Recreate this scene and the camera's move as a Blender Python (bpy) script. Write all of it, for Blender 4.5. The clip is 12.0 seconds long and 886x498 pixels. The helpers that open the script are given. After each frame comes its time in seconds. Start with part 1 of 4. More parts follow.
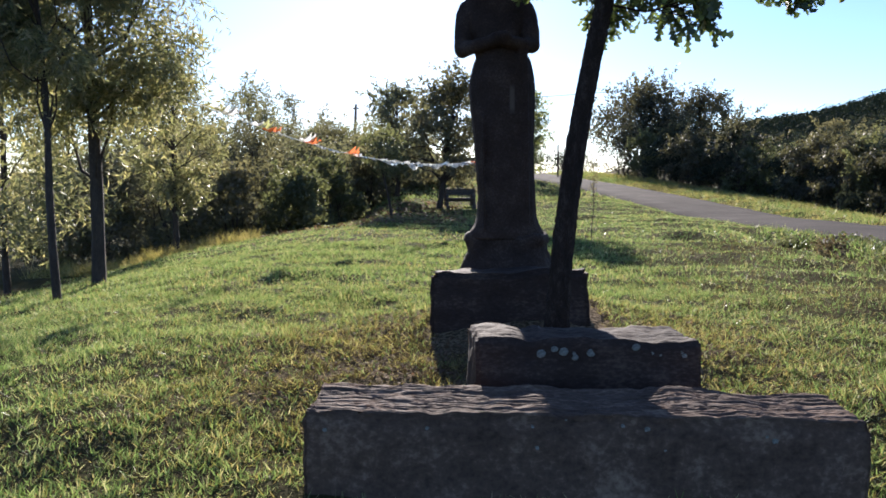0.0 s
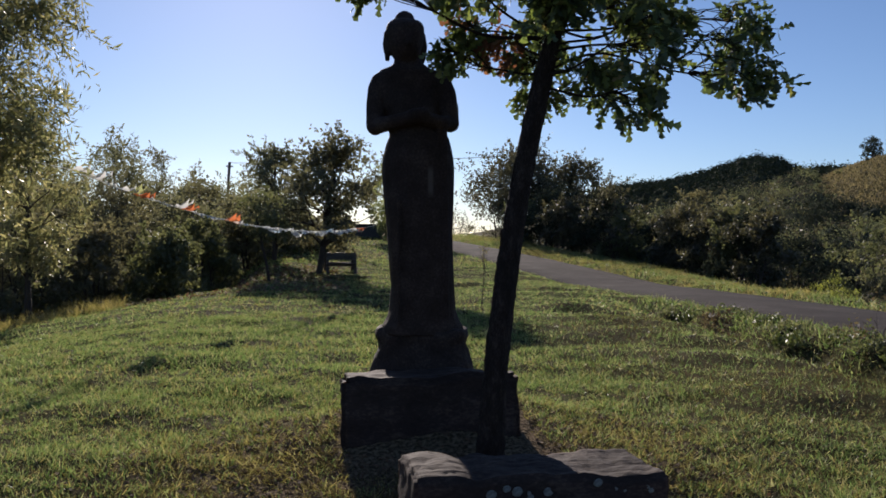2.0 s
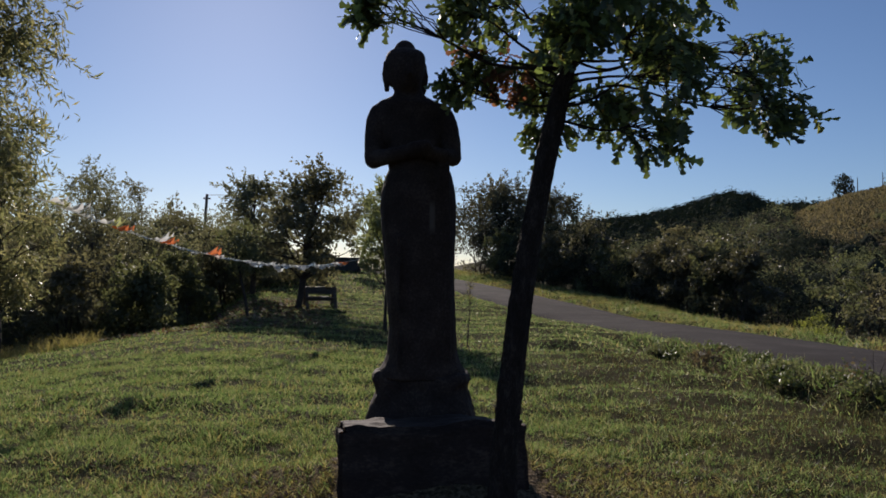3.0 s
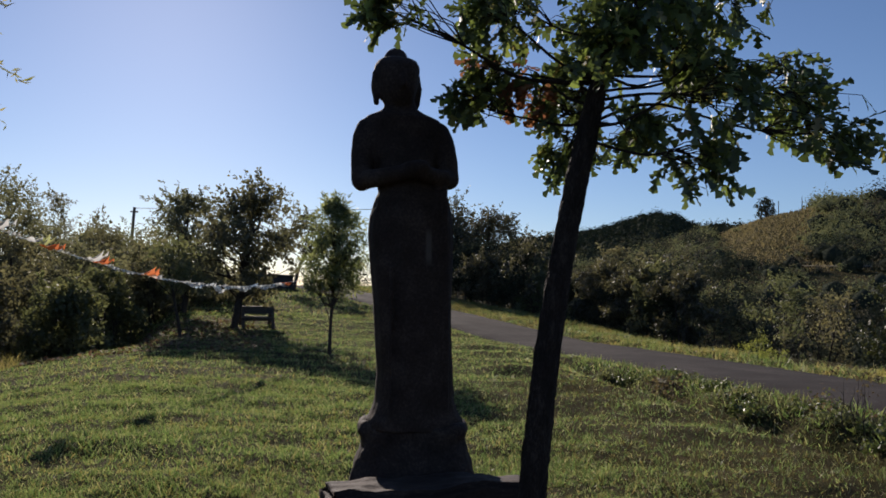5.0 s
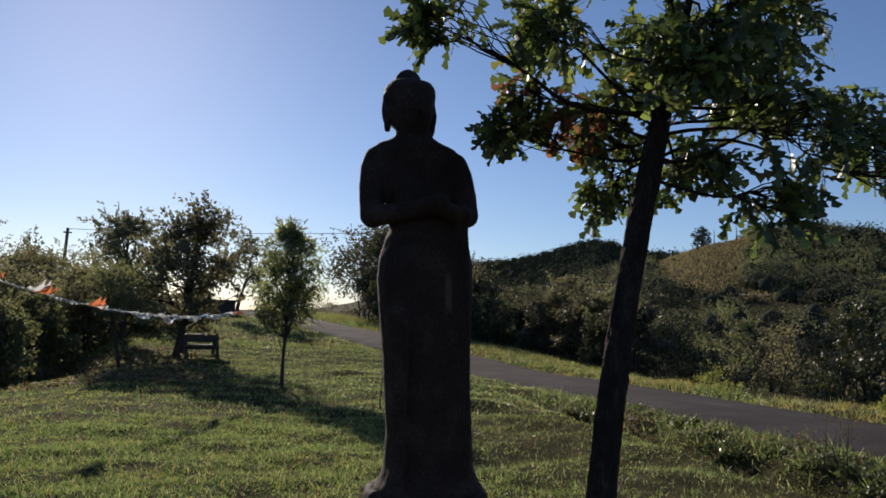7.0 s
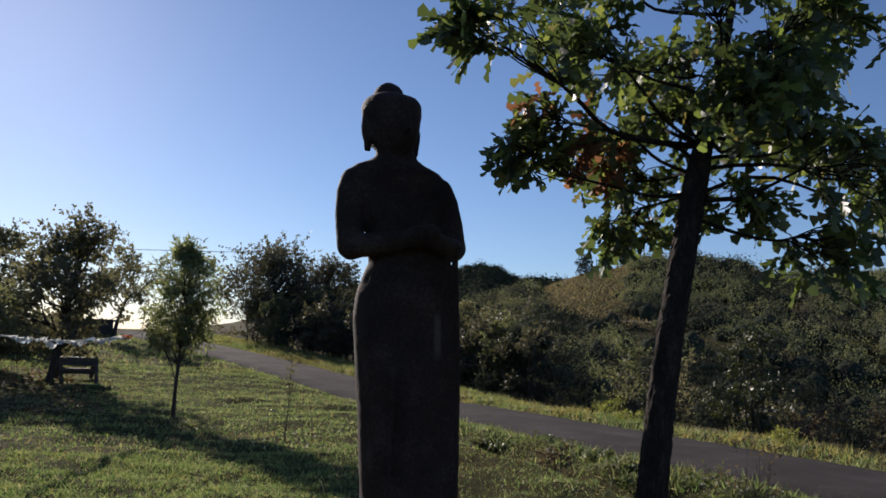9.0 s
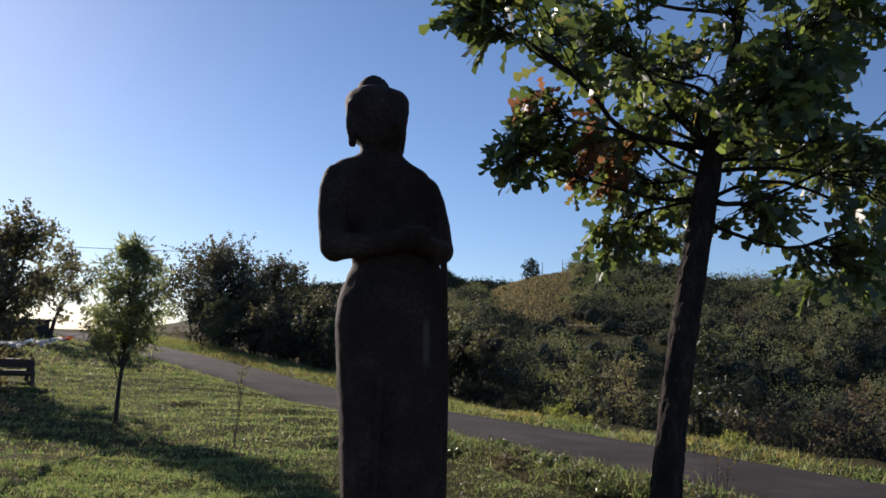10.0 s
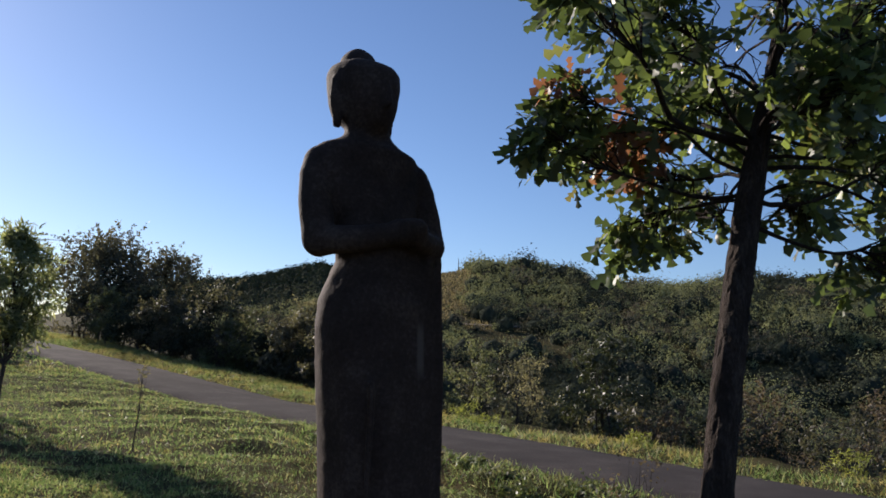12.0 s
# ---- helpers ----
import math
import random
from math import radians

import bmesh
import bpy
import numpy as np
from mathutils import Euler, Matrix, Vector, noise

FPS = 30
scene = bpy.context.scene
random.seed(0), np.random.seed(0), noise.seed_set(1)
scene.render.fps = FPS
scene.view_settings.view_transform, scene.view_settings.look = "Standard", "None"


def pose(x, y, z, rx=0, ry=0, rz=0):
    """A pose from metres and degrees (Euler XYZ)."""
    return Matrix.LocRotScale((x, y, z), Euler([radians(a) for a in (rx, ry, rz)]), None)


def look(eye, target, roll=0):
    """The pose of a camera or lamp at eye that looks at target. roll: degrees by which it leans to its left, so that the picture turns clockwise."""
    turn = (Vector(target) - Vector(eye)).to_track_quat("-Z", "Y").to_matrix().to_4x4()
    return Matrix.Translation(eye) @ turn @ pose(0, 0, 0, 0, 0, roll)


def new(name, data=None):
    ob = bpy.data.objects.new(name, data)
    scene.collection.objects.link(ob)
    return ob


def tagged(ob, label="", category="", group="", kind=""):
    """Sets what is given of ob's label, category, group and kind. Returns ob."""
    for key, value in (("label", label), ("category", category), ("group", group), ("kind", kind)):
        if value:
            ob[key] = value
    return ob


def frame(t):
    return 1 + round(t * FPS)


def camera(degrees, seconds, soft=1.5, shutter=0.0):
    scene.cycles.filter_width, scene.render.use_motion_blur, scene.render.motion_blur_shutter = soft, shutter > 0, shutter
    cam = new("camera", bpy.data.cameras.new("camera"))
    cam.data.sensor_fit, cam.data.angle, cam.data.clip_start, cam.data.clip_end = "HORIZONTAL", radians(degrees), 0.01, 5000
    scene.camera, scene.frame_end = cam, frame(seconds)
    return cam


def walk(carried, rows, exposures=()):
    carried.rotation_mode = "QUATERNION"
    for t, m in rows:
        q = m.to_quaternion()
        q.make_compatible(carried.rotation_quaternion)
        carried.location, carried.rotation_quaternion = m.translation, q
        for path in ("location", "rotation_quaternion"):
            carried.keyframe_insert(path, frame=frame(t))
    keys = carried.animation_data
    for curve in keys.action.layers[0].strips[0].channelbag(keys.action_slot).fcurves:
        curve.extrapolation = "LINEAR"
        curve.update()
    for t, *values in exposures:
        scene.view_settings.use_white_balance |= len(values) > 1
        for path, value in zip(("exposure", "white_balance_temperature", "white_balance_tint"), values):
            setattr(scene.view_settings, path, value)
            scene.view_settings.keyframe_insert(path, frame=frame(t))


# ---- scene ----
cam = camera(57.6, 12.0, 1.7)
PATH = [
    (0, (0.018, 0.03, 1.452), (0.01, 2.023, 1.285), 0.1),
    (0.5, (-0.069, 0.167, 1.504), (0.03, 2.161, 1.391), 0.4),
    (1, (-0.123, 0.291, 1.55), (0.066, 2.28, 1.458), 0.6),
    (1.5, (-0.172, 0.466, 1.586), (0.089, 2.448, 1.516), 0.8),
    (2, (-0.214, 0.628, 1.644), (0.089, 2.605, 1.625), 0.8),
    (2.5, (-0.266, 0.735, 1.675), (0.065, 2.707, 1.703), 1.0),
    (3, (-0.324, 0.901, 1.675), (0.034, 2.868, 1.74), 1.1),
    (5, (-0.572, 1.505, 1.776), (-0.05, 3.433, 1.886), 1.5),
    (5.5, (-0.617, 1.672, 1.834), (-0.058, 3.589, 1.952), 1.6),
    (6, (-0.668, 1.806, 1.857), (-0.08, 3.713, 1.989), 1.7),
    (6.5, (-0.73, 1.916, 1.871), (-0.113, 3.813, 2.019), 1.8),
    (7, (-0.819, 2.068, 1.891), (-0.159, 3.948, 2.066), 1.9),
    (9, (-1.076, 2.641, 1.975), (-0.163, 4.405, 2.215), 2.6),
    (9.5, (-1.11, 2.759, 1.989), (-0.138, 4.489, 2.238), 2.8),
    (10, (-1.148, 2.878, 1.988), (-0.12, 4.575, 2.24), 2.9),
    (10.5, (-1.211, 3.004, 1.988), (-0.124, 4.664, 2.242), 3.1),
    (11, (-1.26, 3.131, 2.012), (-0.113, 4.749, 2.269), 3.2),
    (11.5, (-1.275, 3.243, 2.014), (-0.078, 4.824, 2.274), 3.5),
    (12, (-1.274, 3.375, 2.007), (-0.033, 4.921, 2.267), 3.4),
]
walk(cam, [(t, look(eye, target, roll)) for t, eye, target, roll in PATH],
     [(0.0, 1.24, 6250, 18), (0.5, 0.80, 6450, 24), (1.0, 0.34, 6400, 23), (1.5, 0.27, 6450, 19), (2.5, 0.10, 6500, 20), (3.0, -0.14, 6500, 19), (5.0, 0.07, 6600, 19), (7.0, 0.12, 6600, 19), (9.5, 0.27, 6450, 19), (10.0, 0.40, 6500, 19), (10.5, 0.64, 6800, 20), (11.0, 0.62, 6800, 20), (11.5, 0.46, 6550, 19), (12.0, 0.52, 6500, 19)])

# ---- light ----
SUN_AZ, SUN_EL = -4.0, 21.0
world = bpy.data.worlds.new("sky")
scene.world = world
world.use_nodes = True
wn = world.node_tree.nodes
sky = wn.new("ShaderNodeTexSky")
sky.sky_type = 'NISHITA'
sky.sun_disc = False
sky.sun_elevation = radians(SUN_EL)
sky.sun_rotation = radians(SUN_AZ)
sky.altitude = 900
sky.air_density, sky.dust_density, sky.ozone_density = 1.0, 0.3, 4.6
wn["Background"].inputs["Strength"].default_value = 0.084
world.node_tree.links.new(sky.outputs[0], wn["Background"].inputs["Color"])
sun = new("sun", bpy.data.lights.new("sun", "SUN"))
sun.data.energy, sun.data.angle, sun.data.color = 5.0, radians(0.6), (1.0, 0.93, 0.80)
_a, _e = radians(SUN_AZ), radians(SUN_EL)
SUN_DIR = Vector((math.sin(_a) * math.cos(_e), math.cos(_a) * math.cos(_e), math.sin(_e)))
sun.matrix_world = look(SUN_DIR * 60, (0, 0, 0))
rng = np.random.default_rng(7)


# ---- materials ----
def node_mat(name):
    m = bpy.data.materials.new(name)
    m.use_nodes = True
    return m, m.node_tree.nodes, m.node_tree.links, m.node_tree.nodes["Principled BSDF"]


def ramp(nodes, stops):
    r = nodes.new("ShaderNodeValToRGB")
    el = r.color_ramp.elements
    while len(el) < len(stops):
        el.new(0.5)
    for e, (p, c) in zip(el, stops):
        e.position, e.color = p, (*c, 1)
    return r


def surface(name, dark, mid, light, scale=6.0, fine=60.0, rough=0.9, bump=0.4, stretch=(1, 1, 1), dist=0.02, gloss=0.5):
    """Colour by a coarse and a fine noise, with relief from both."""
    m, n, l, b = node_mat(name)
    co = n.new("ShaderNodeTexCoord")
    mp = n.new("ShaderNodeMapping")
    mp.inputs["Scale"].default_value = stretch
    l.new(co.outputs["Object"], mp.inputs[0])
    a, f = n.new("ShaderNodeTexNoise"), n.new("ShaderNodeTexNoise")
    for t, sc, de in ((a, scale, 6), (f, fine, 4)):
        t.inputs["Scale"].default_value, t.inputs["Detail"].default_value, t.inputs["Roughness"].default_value = sc, de, 0.62
        l.new(mp.outputs[0], t.inputs["Vector"])
    add = n.new("ShaderNodeMath")
    add.operation = 'MULTIPLY_ADD'
    add.inputs[1].default_value = 0.45
    l.new(f.outputs[0], add.inputs[0])
    sc = n.new("ShaderNodeMath")
    sc.operation = 'MULTIPLY'
    sc.inputs[1].default_value = 0.6
    l.new(a.outputs[0], sc.inputs[0])
    l.new(sc.outputs[0], add.inputs[2])
    r = ramp(n, [(0.34, dark), (0.54, mid), (0.74, light)])
    l.new(add.outputs[0], r.inputs[0])
    l.new(r.outputs[0], b.inputs["Base Color"])
    b.inputs["Roughness"].default_value = rough
    b.inputs["Specular IOR Level"].default_value = gloss
    bp = n.new("ShaderNodeBump")
    bp.inputs["Strength"].default_value, bp.inputs["Distance"].default_value = bump, dist
    l.new(add.outputs[0], bp.inputs["Height"])
    l.new(bp.outputs[0], b.inputs["Normal"])
    return m


def leafy(name, stops, rough=0.55, through_light=0.45, tint=(1.0, 1.0, 0.6), shine=0.5, patch=0.0, single=False):
    """Leaves and blades: each its own shade, letting some light through."""
    m, n, l, b = node_mat(name)
    g = n.new("ShaderNodeNewGeometry")
    r = ramp(n, stops)
    value = g.outputs["Random Per Island"]
    if single:
        value = n.new("ShaderNodeObjectInfo").outputs["Random"]
    if patch:
        t = n.new("ShaderNodeTexNoise")
        t.inputs["Scale"].default_value, t.inputs["Detail"].default_value = patch, 2
        l.new(g.outputs["Position"], t.inputs["Vector"])
        st = n.new("ShaderNodeMapRange")
        st.inputs[1].default_value, st.inputs[2].default_value = 0.3, 0.7
        l.new(t.outputs[0], st.inputs[0])
        mixv = n.new("ShaderNodeMix")
        mixv.inputs[0].default_value = 0.3
        l.new(st.outputs[0], mixv.inputs[2])
        l.new(value, mixv.inputs[3])
        value = mixv.outputs[0]
    l.new(value, r.inputs[0])
    l.new(r.outputs[0], b.inputs["Base Color"])
    b.inputs["Roughness"].default_value = rough
    b.inputs["Specular IOR Level"].default_value = shine
    tr = n.new("ShaderNodeBsdfTranslucent")
    mul = n.new("ShaderNodeMixRGB")
    mul.blend_type = 'MULTIPLY'
    mul.inputs[0].default_value = 1.0
    mul.inputs[2].default_value = (*[1.5 * c for c in tint], 1)
    l.new(r.outputs[0], mul.inputs[1])
    l.new(mul.outputs[0], tr.inputs["Color"])
    mx = n.new("ShaderNodeMixShader")
    mx.inputs[0].default_value = through_light
    l.new(b.outputs[0], mx.inputs[1])
    l.new(tr.outputs[0], mx.inputs[2])
    l.new(mx.outputs[0], n["Material Output"].inputs["Surface"])
    return m


STONE = surface("dark_carved_stone", (0.018, 0.011, 0.009), (0.042, 0.028, 0.023), (0.10, 0.072, 0.058), 5, 70, 0.85, 0.4, dist=0.01, gloss=0.2)
BLOCK = surface("weathered_block_stone", (0.019, 0.012, 0.0095), (0.04, 0.0255, 0.0205), (0.115, 0.08, 0.062), 4, 45, 0.85, 0.5, (0.8, 1.6, 1.6), 0.015, 0.25)
SLAB = surface("layered_slab_stone", (0.045, 0.029, 0.021), (0.11, 0.072, 0.053), (0.30, 0.21, 0.15), 5, 34, 0.85, 0.7, (1.0, 2.6, 1.2), 0.016, 0.2)
LICHEN = surface("pale_lichen", (0.08, 0.085, 0.075), (0.17, 0.175, 0.155), (0.3, 0.3, 0.27), 30, 120, 0.95, 0.4, dist=0.004)
BARK = surface("oak_bark", (0.012, 0.008, 0.006), (0.032, 0.021, 0.016), (0.09, 0.066, 0.052), 9, 60, 0.95, 1.0, (2.2, 2.2, 0.9), 0.03, 0.25)
BARK_FAR = surface("tree_bark", (0.022, 0.016, 0.012), (0.055, 0.041, 0.031), (0.11, 0.088, 0.07), 6, 40, 0.95, 0.8, (2, 2, 0.5), 0.02)
ASPHALT = surface("worn_asphalt", (0.03, 0.026, 0.0245), (0.05, 0.0435, 0.041), (0.095, 0.082, 0.075), 0.8, 45, 0.95, 0.35, dist=0.01, gloss=0.05)
WOOD = surface("grey_old_wood", (0.06, 0.05, 0.042), (0.13, 0.108, 0.09), (0.26, 0.225, 0.19), 5, 40, 0.8, 0.5, (0.3, 3, 3), 0.005)
DARKWALL = surface("dark_boarding", (0.03, 0.028, 0.026), (0.055, 0.05, 0.045), (0.09, 0.08, 0.07), 2, 20, 0.8, 0.3)
METAL = surface("dull_metal", (0.10, 0.10, 0.10), (0.2, 0.2, 0.2), (0.3, 0.3, 0.3), 4, 30, 0.5, 0.2)

HILLGRASS = leafy("hill_dry_grass", [(0.0, (0.16, 0.132, 0.082)), (0.5, (0.26, 0.212, 0.135)), (1.0, (0.36, 0.29, 0.19))], 0.9, 0.25, shine=0.05)
GRASS = leafy("lawn_grass", [(0.0, (0.062, 0.092, 0.035)), (0.4, (0.135, 0.20, 0.07)), (0.75, (0.245, 0.30, 0.12)), (0.92, (0.34, 0.315, 0.175)), (1.0, (0.46, 0.40, 0.26))], 0.45, 0.48, (0.95, 1.0, 0.7), 0.3)
LITTERGRASS = leafy("withered_grass", [(0.0, (0.06, 0.05, 0.025)), (0.5, (0.12, 0.092, 0.048)), (1.0, (0.20, 0.155, 0.085))], 0.9, 0.2, shine=0.05)
DRYGRASS = leafy("dry_grass", [(0.0, (0.15, 0.15, 0.05)), (0.5, (0.26, 0.22, 0.10)), (1.0, (0.40, 0.33, 0.18))], 0.7, 0.5)
OAKLEAF = leafy("oak_leaves", [(0.0, (0.055, 0.074, 0.036)), (0.65, (0.088, 0.115, 0.05)), (0.92, (0.205, 0.255, 0.088)), (1.0, (0.25, 0.19, 0.095))], 0.48, 0.43, (0.95, 1.0, 0.55), 0.8)
BROWNLEAF = leafy("brown_oak_leaves", [(0.0, (0.12, 0.062, 0.038)), (0.6, (0.20, 0.108, 0.066)), (1.0, (0.28, 0.165, 0.10))], 0.5, 0.5, (1, 0.8, 0.6))
WILLOW = leafy("narrow_leaves", [(0.0, (0.13, 0.138, 0.086)), (0.6, (0.21, 0.212, 0.135)), (1.0, (0.36, 0.315, 0.21))], 0.45, 0.58)
# blue raised above the leaf's own colour to paint in haze
SHRUB = leafy("shrub_leaves", [(0.0, (0.085, 0.097, 0.060)), (0.6, (0.14, 0.15, 0.091)), (1.0, (0.22, 0.205, 0.130))], 0.6, 0.48, shine=0.3, patch=0.7)
SHRUB_WARM = leafy("autumn_shrub_leaves", [(0.0, (0.105, 0.10, 0.078)), (0.6, (0.16, 0.15, 0.108)), (1.0, (0.235, 0.205, 0.145))], 0.8, 0.45, shine=0.15, patch=0.7)
SHRUB_RED = leafy("reddish_dry_twigs", [(0.0, (0.06, 0.043, 0.034)), (0.6, (0.105, 0.08, 0.06)), (1.0, (0.19, 0.15, 0.105))], 0.7, 0.4)
YOUNG = leafy("young_tree_leaves", [(0.0, (0.11, 0.132, 0.07)), (0.6, (0.185, 0.212, 0.115)), (1.0, (0.31, 0.315, 0.19))], 0.42, 0.56)
FARWOOD = leafy("far_woodland_leaves", [(0.0, (0.02, 0.03, 0.025)), (1.0, (0.038, 0.05, 0.038))], 1.0, 0.1, shine=0.0)
FARWARM = leafy("hill_autumn_leaves", [(0.0, (0.095, 0.086, 0.062)), (0.5, (0.13, 0.115, 0.082)), (1.0, (0.17, 0.145, 0.10))], 0.95, 0.2, (1.0, 1.0, 0.8), 0.02, patch=1.1)
# bluish haze over the hill is mixed into this leaf colour
FARGREEN = leafy("hill_shrub_leaves", [(0.0, (0.128, 0.138, 0.074)), (0.5, (0.174, 0.184, 0.098)), (1.0, (0.226, 0.228, 0.124))], 0.95, 0.25, (1.0, 1.0, 0.8), 0.02, patch=0.5)
OAKLEAF_ONE = leafy("oak_leaf", [(0.0, (0.055, 0.074, 0.036)), (0.65, (0.088, 0.115, 0.05)), (0.92, (0.205, 0.255, 0.088)), (1.0, (0.25, 0.19, 0.095))], 0.48, 0.43, (0.95, 1.0, 0.55), 0.8, single=True)
DARKLEAF = leafy("dark_tree_leaves", [(0.0, (0.095, 0.098, 0.081)), (0.6, (0.15, 0.15, 0.117)), (1.0, (0.22, 0.205, 0.156))], 0.7, 0.58, shine=0.2, patch=0.5)
GLOSSLEAF = leafy("glossy_dark_leaves", [(0.0, (0.03, 0.036, 0.018)), (0.6, (0.05, 0.058, 0.026)), (1.0, (0.10, 0.11, 0.05))], 0.52, 0.25, shine=0.55)
DITCHLEAF = leafy("ditch_weed_leaves", [(0.0, (0.06, 0.075, 0.03)), (0.6, (0.10, 0.125, 0.05)), (1.0, (0.18, 0.2, 0.085))], 0.45, 0.35, shine=0.4)
LIMEWEED = leafy("lime_weed_leaves", [(0.0, (0.16, 0.19, 0.05)), (1.0, (0.30, 0.31, 0.09))], 0.5, 0.5)
# roadside leaves with extra blue in the colour, standing for haze
ROADLEAF = leafy("roadside_leaves", [(0.0, (0.05, 0.049, 0.036)), (0.6, (0.088, 0.083, 0.058)), (1.0, (0.175, 0.152, 0.101))], 0.6, 0.42, shine=0.6, patch=0.7)
# dark leaves, their blue lifted for haze; also paints shade in shrub cores
FARDARK = leafy("hill_dark_leaves_and_core_shade", [(0.0, (0.032, 0.039, 0.029)), (1.0, (0.06, 0.07, 0.049))], 0.95, 0.2, (1.0, 1.0, 0.8), 0.02, patch=0.5)
FARBRIGHT = leafy("hill_bright_leaves", [(0.0, (0.205, 0.22, 0.108)), (1.0, (0.285, 0.29, 0.14))], 0.95, 0.25, (1.0, 1.0, 0.8), 0.02, patch=0.5)
# the table below its top: same grain as WOOD, darker
TABLEWOOD = surface("dark_table_wood", (0.035, 0.03, 0.026), (0.075, 0.062, 0.052), (0.17, 0.145, 0.125), 5, 40, 0.8, 0.5, (0.3, 3, 3), 0.005)


# ---- the lie of the land ----
def smooth(a, b, v):
    t = np.clip((v - a) / (b - a), 0, 1)
    return t * t * (3 - 2 * t)


def road_x(y):
    """The road's centre line, bending away to the left uphill."""
    return 9.4 - 0.35 * smooth(19, 32, y) - 0.0052 * np.maximum(0, y - 20) ** 2 * (1 - 0.25 * smooth(48, 80, y))


NEAR_AZ = (10, 22, 28, 32, 34.4, 36.4, 39, 42, 44, 46.7, 49.1, 53, 57.8, 62, 67, 90, 120, 150)
NEAR_EL = (0.4, 1.0, 2.4, 4.0, 5.0, 5.6, 6.0, 6.2, 6.3, 6.05, 5.45, 5.4, 5.85, 5.75, 5.6, 5.2, 3.2, 0.8)
FAR_AZ = (-180, -120, -60, -25, 8, 13, 17, 20.5, 24.7, 27, 28.3, 29.8, 31, 32.2, 34.2, 45, 80, 130, 180)
FAR_EL = (1.6, 1.8, 1.0, 0.1, 0.1, 1.0, 2.2, 3.4, 3.8, 4.3, 4.7, 5.0, 4.75, 4.1, 4.0, 3.2, 3.0, 2.0, 1.6)


def height(x, y):
    x, y = np.asarray(x, float), np.asarray(y, float)
    z = 0.02 + 0.39 * smooth(0.9, 5.2, y)
    z = z + 0.03 * np.sin(0.9 * x + 0.4 * y) * np.sin(0.7 * y - 0.3 * x)
    z = z + 0.026 * np.sin(2.3 * x + 1.7 * np.sin(0.9 * y)) * np.sin(4.1 * y + 1.3 * np.sin(1.1 * x)) + 0.013 * np.sin(6.1 * x + 2 * np.sin(2.3 * y)) * np.sin(8.3 * y + 2 * np.sin(1.9 * x))
    z = z + 0.035 * smooth(1.2, 3.5, x) * (1 - smooth(14, 22, y)) * np.sin(2.9 * y + 1.6 * np.sin(1.2 * x) + 0.5 * x) * (0.5 + 0.5 * np.sin(0.9 * x + 1.7 * y))
    d = np.clip(-2.0 - x, 0, 14)
    z = z - np.where(d < 6, 0.09 * d + 0.018 * d * d, 1.188 + 0.3 * (1 - np.exp(-(d - 6) / 3))) * (1 - 0.6 * smooth(17, 30, y))
    z = z + 0.066 * np.clip(y - 25, 0, 24) * smooth(-9, -2, x) - 0.05 * np.clip(y - 49, 0, 40)
    z = z - 1.7 * smooth(19.5, 28, y) * smooth(-1.6, -5.0, x) * (1 - smooth(45, 60, y))
    ditch = np.exp(-((x - 5.75 - 0.11 * (y - 9)) / 0.42) ** 2) * smooth(3, 7, y) * (1 - smooth(15, 19, y))
    z = z - 0.42 * ditch
    for mx_, my_, ml in ((3.7, 22.6, 0.9), (5.3, 18.6, 1.1), (5.9, 20.8, 0.8), (4.6, 15.2, 0.7)):
        z = z + 0.11 * np.exp(-((x - mx_) / ml) ** 2 - ((y - my_) / 0.35) ** 2)
    side = x - road_x(y)
    z = z - 2.6 * smooth(3.2, 13, side) * (1 - 0.7 * smooth(30, 50, y))
    band = 1 - smooth(1.5, 2.3, np.abs(side))
    zr = 0.36 + 0.066 * np.clip(y - 25, 0, 24) - 0.05 * np.clip(y - 49, 0, 40)
    z = z * (1 - band) + (zr - 0.05) * band
    az, r = np.degrees(np.arctan2(x, y)), np.hypot(x, y)
    near = (1.6 + 130 * np.tan(np.radians(np.interp(az, NEAR_AZ, NEAR_EL)))) * smooth(52, 138, r)
    near = near * (1 + 0.05 * np.sin(r * 0.11 + az * 0.3) * smooth(40, 60, r))
    far = (600 * np.tan(np.radians(np.interp(az, FAR_AZ, FAR_EL)))) * smooth(170, 600, r)
    far = far * (1 + 0.008 * np.sin(az * 5.3))
    z = np.where(r > 60, z * (1 - smooth(60, 130, r)), z)
    # earth banked up round the foot of the statue
    mound = 0.26 * np.exp(-((x - 0.6) / 0.85) ** 2 - ((y - 5.65) / 0.75) ** 2)
    return z + near * (1 - 0.5 * smooth(150, 400, r)) + far + mound


def gz(x, y):
    return float(height(x, y))


# ---- mesh helpers ----
def mesh_np(name, verts, faces, mats, smoothed=True, index=None):
    """A mesh from arrays; faces all have the same number of corners."""
    me = bpy.data.meshes.new(name)
    verts, faces = np.asarray(verts, np.float32), np.asarray(faces, np.int32)
    k = faces.shape[1]
    me.vertices.add(len(verts))
    me.vertices.foreach_set("co", verts.ravel())
    me.loops.add(faces.size)
    me.loops.foreach_set("vertex_index", faces.ravel())
    me.polygons.add(len(faces))
    me.polygons.foreach_set("loop_start", np.arange(0, faces.size, k, dtype=np.int32))
    me.polygons.foreach_set("loop_total", np.full(len(faces), k, np.int32))
    me.polygons.foreach_set("use_smooth", np.full(len(faces), smoothed, bool))
    if index is not None:
        me.polygons.foreach_set("material_index", np.asarray(index, np.int32))
    for m in (mats if isinstance(mats, (list, tuple)) else [mats]):
        me.materials.append(m)
    me.update(calc_edges=True)
    return me


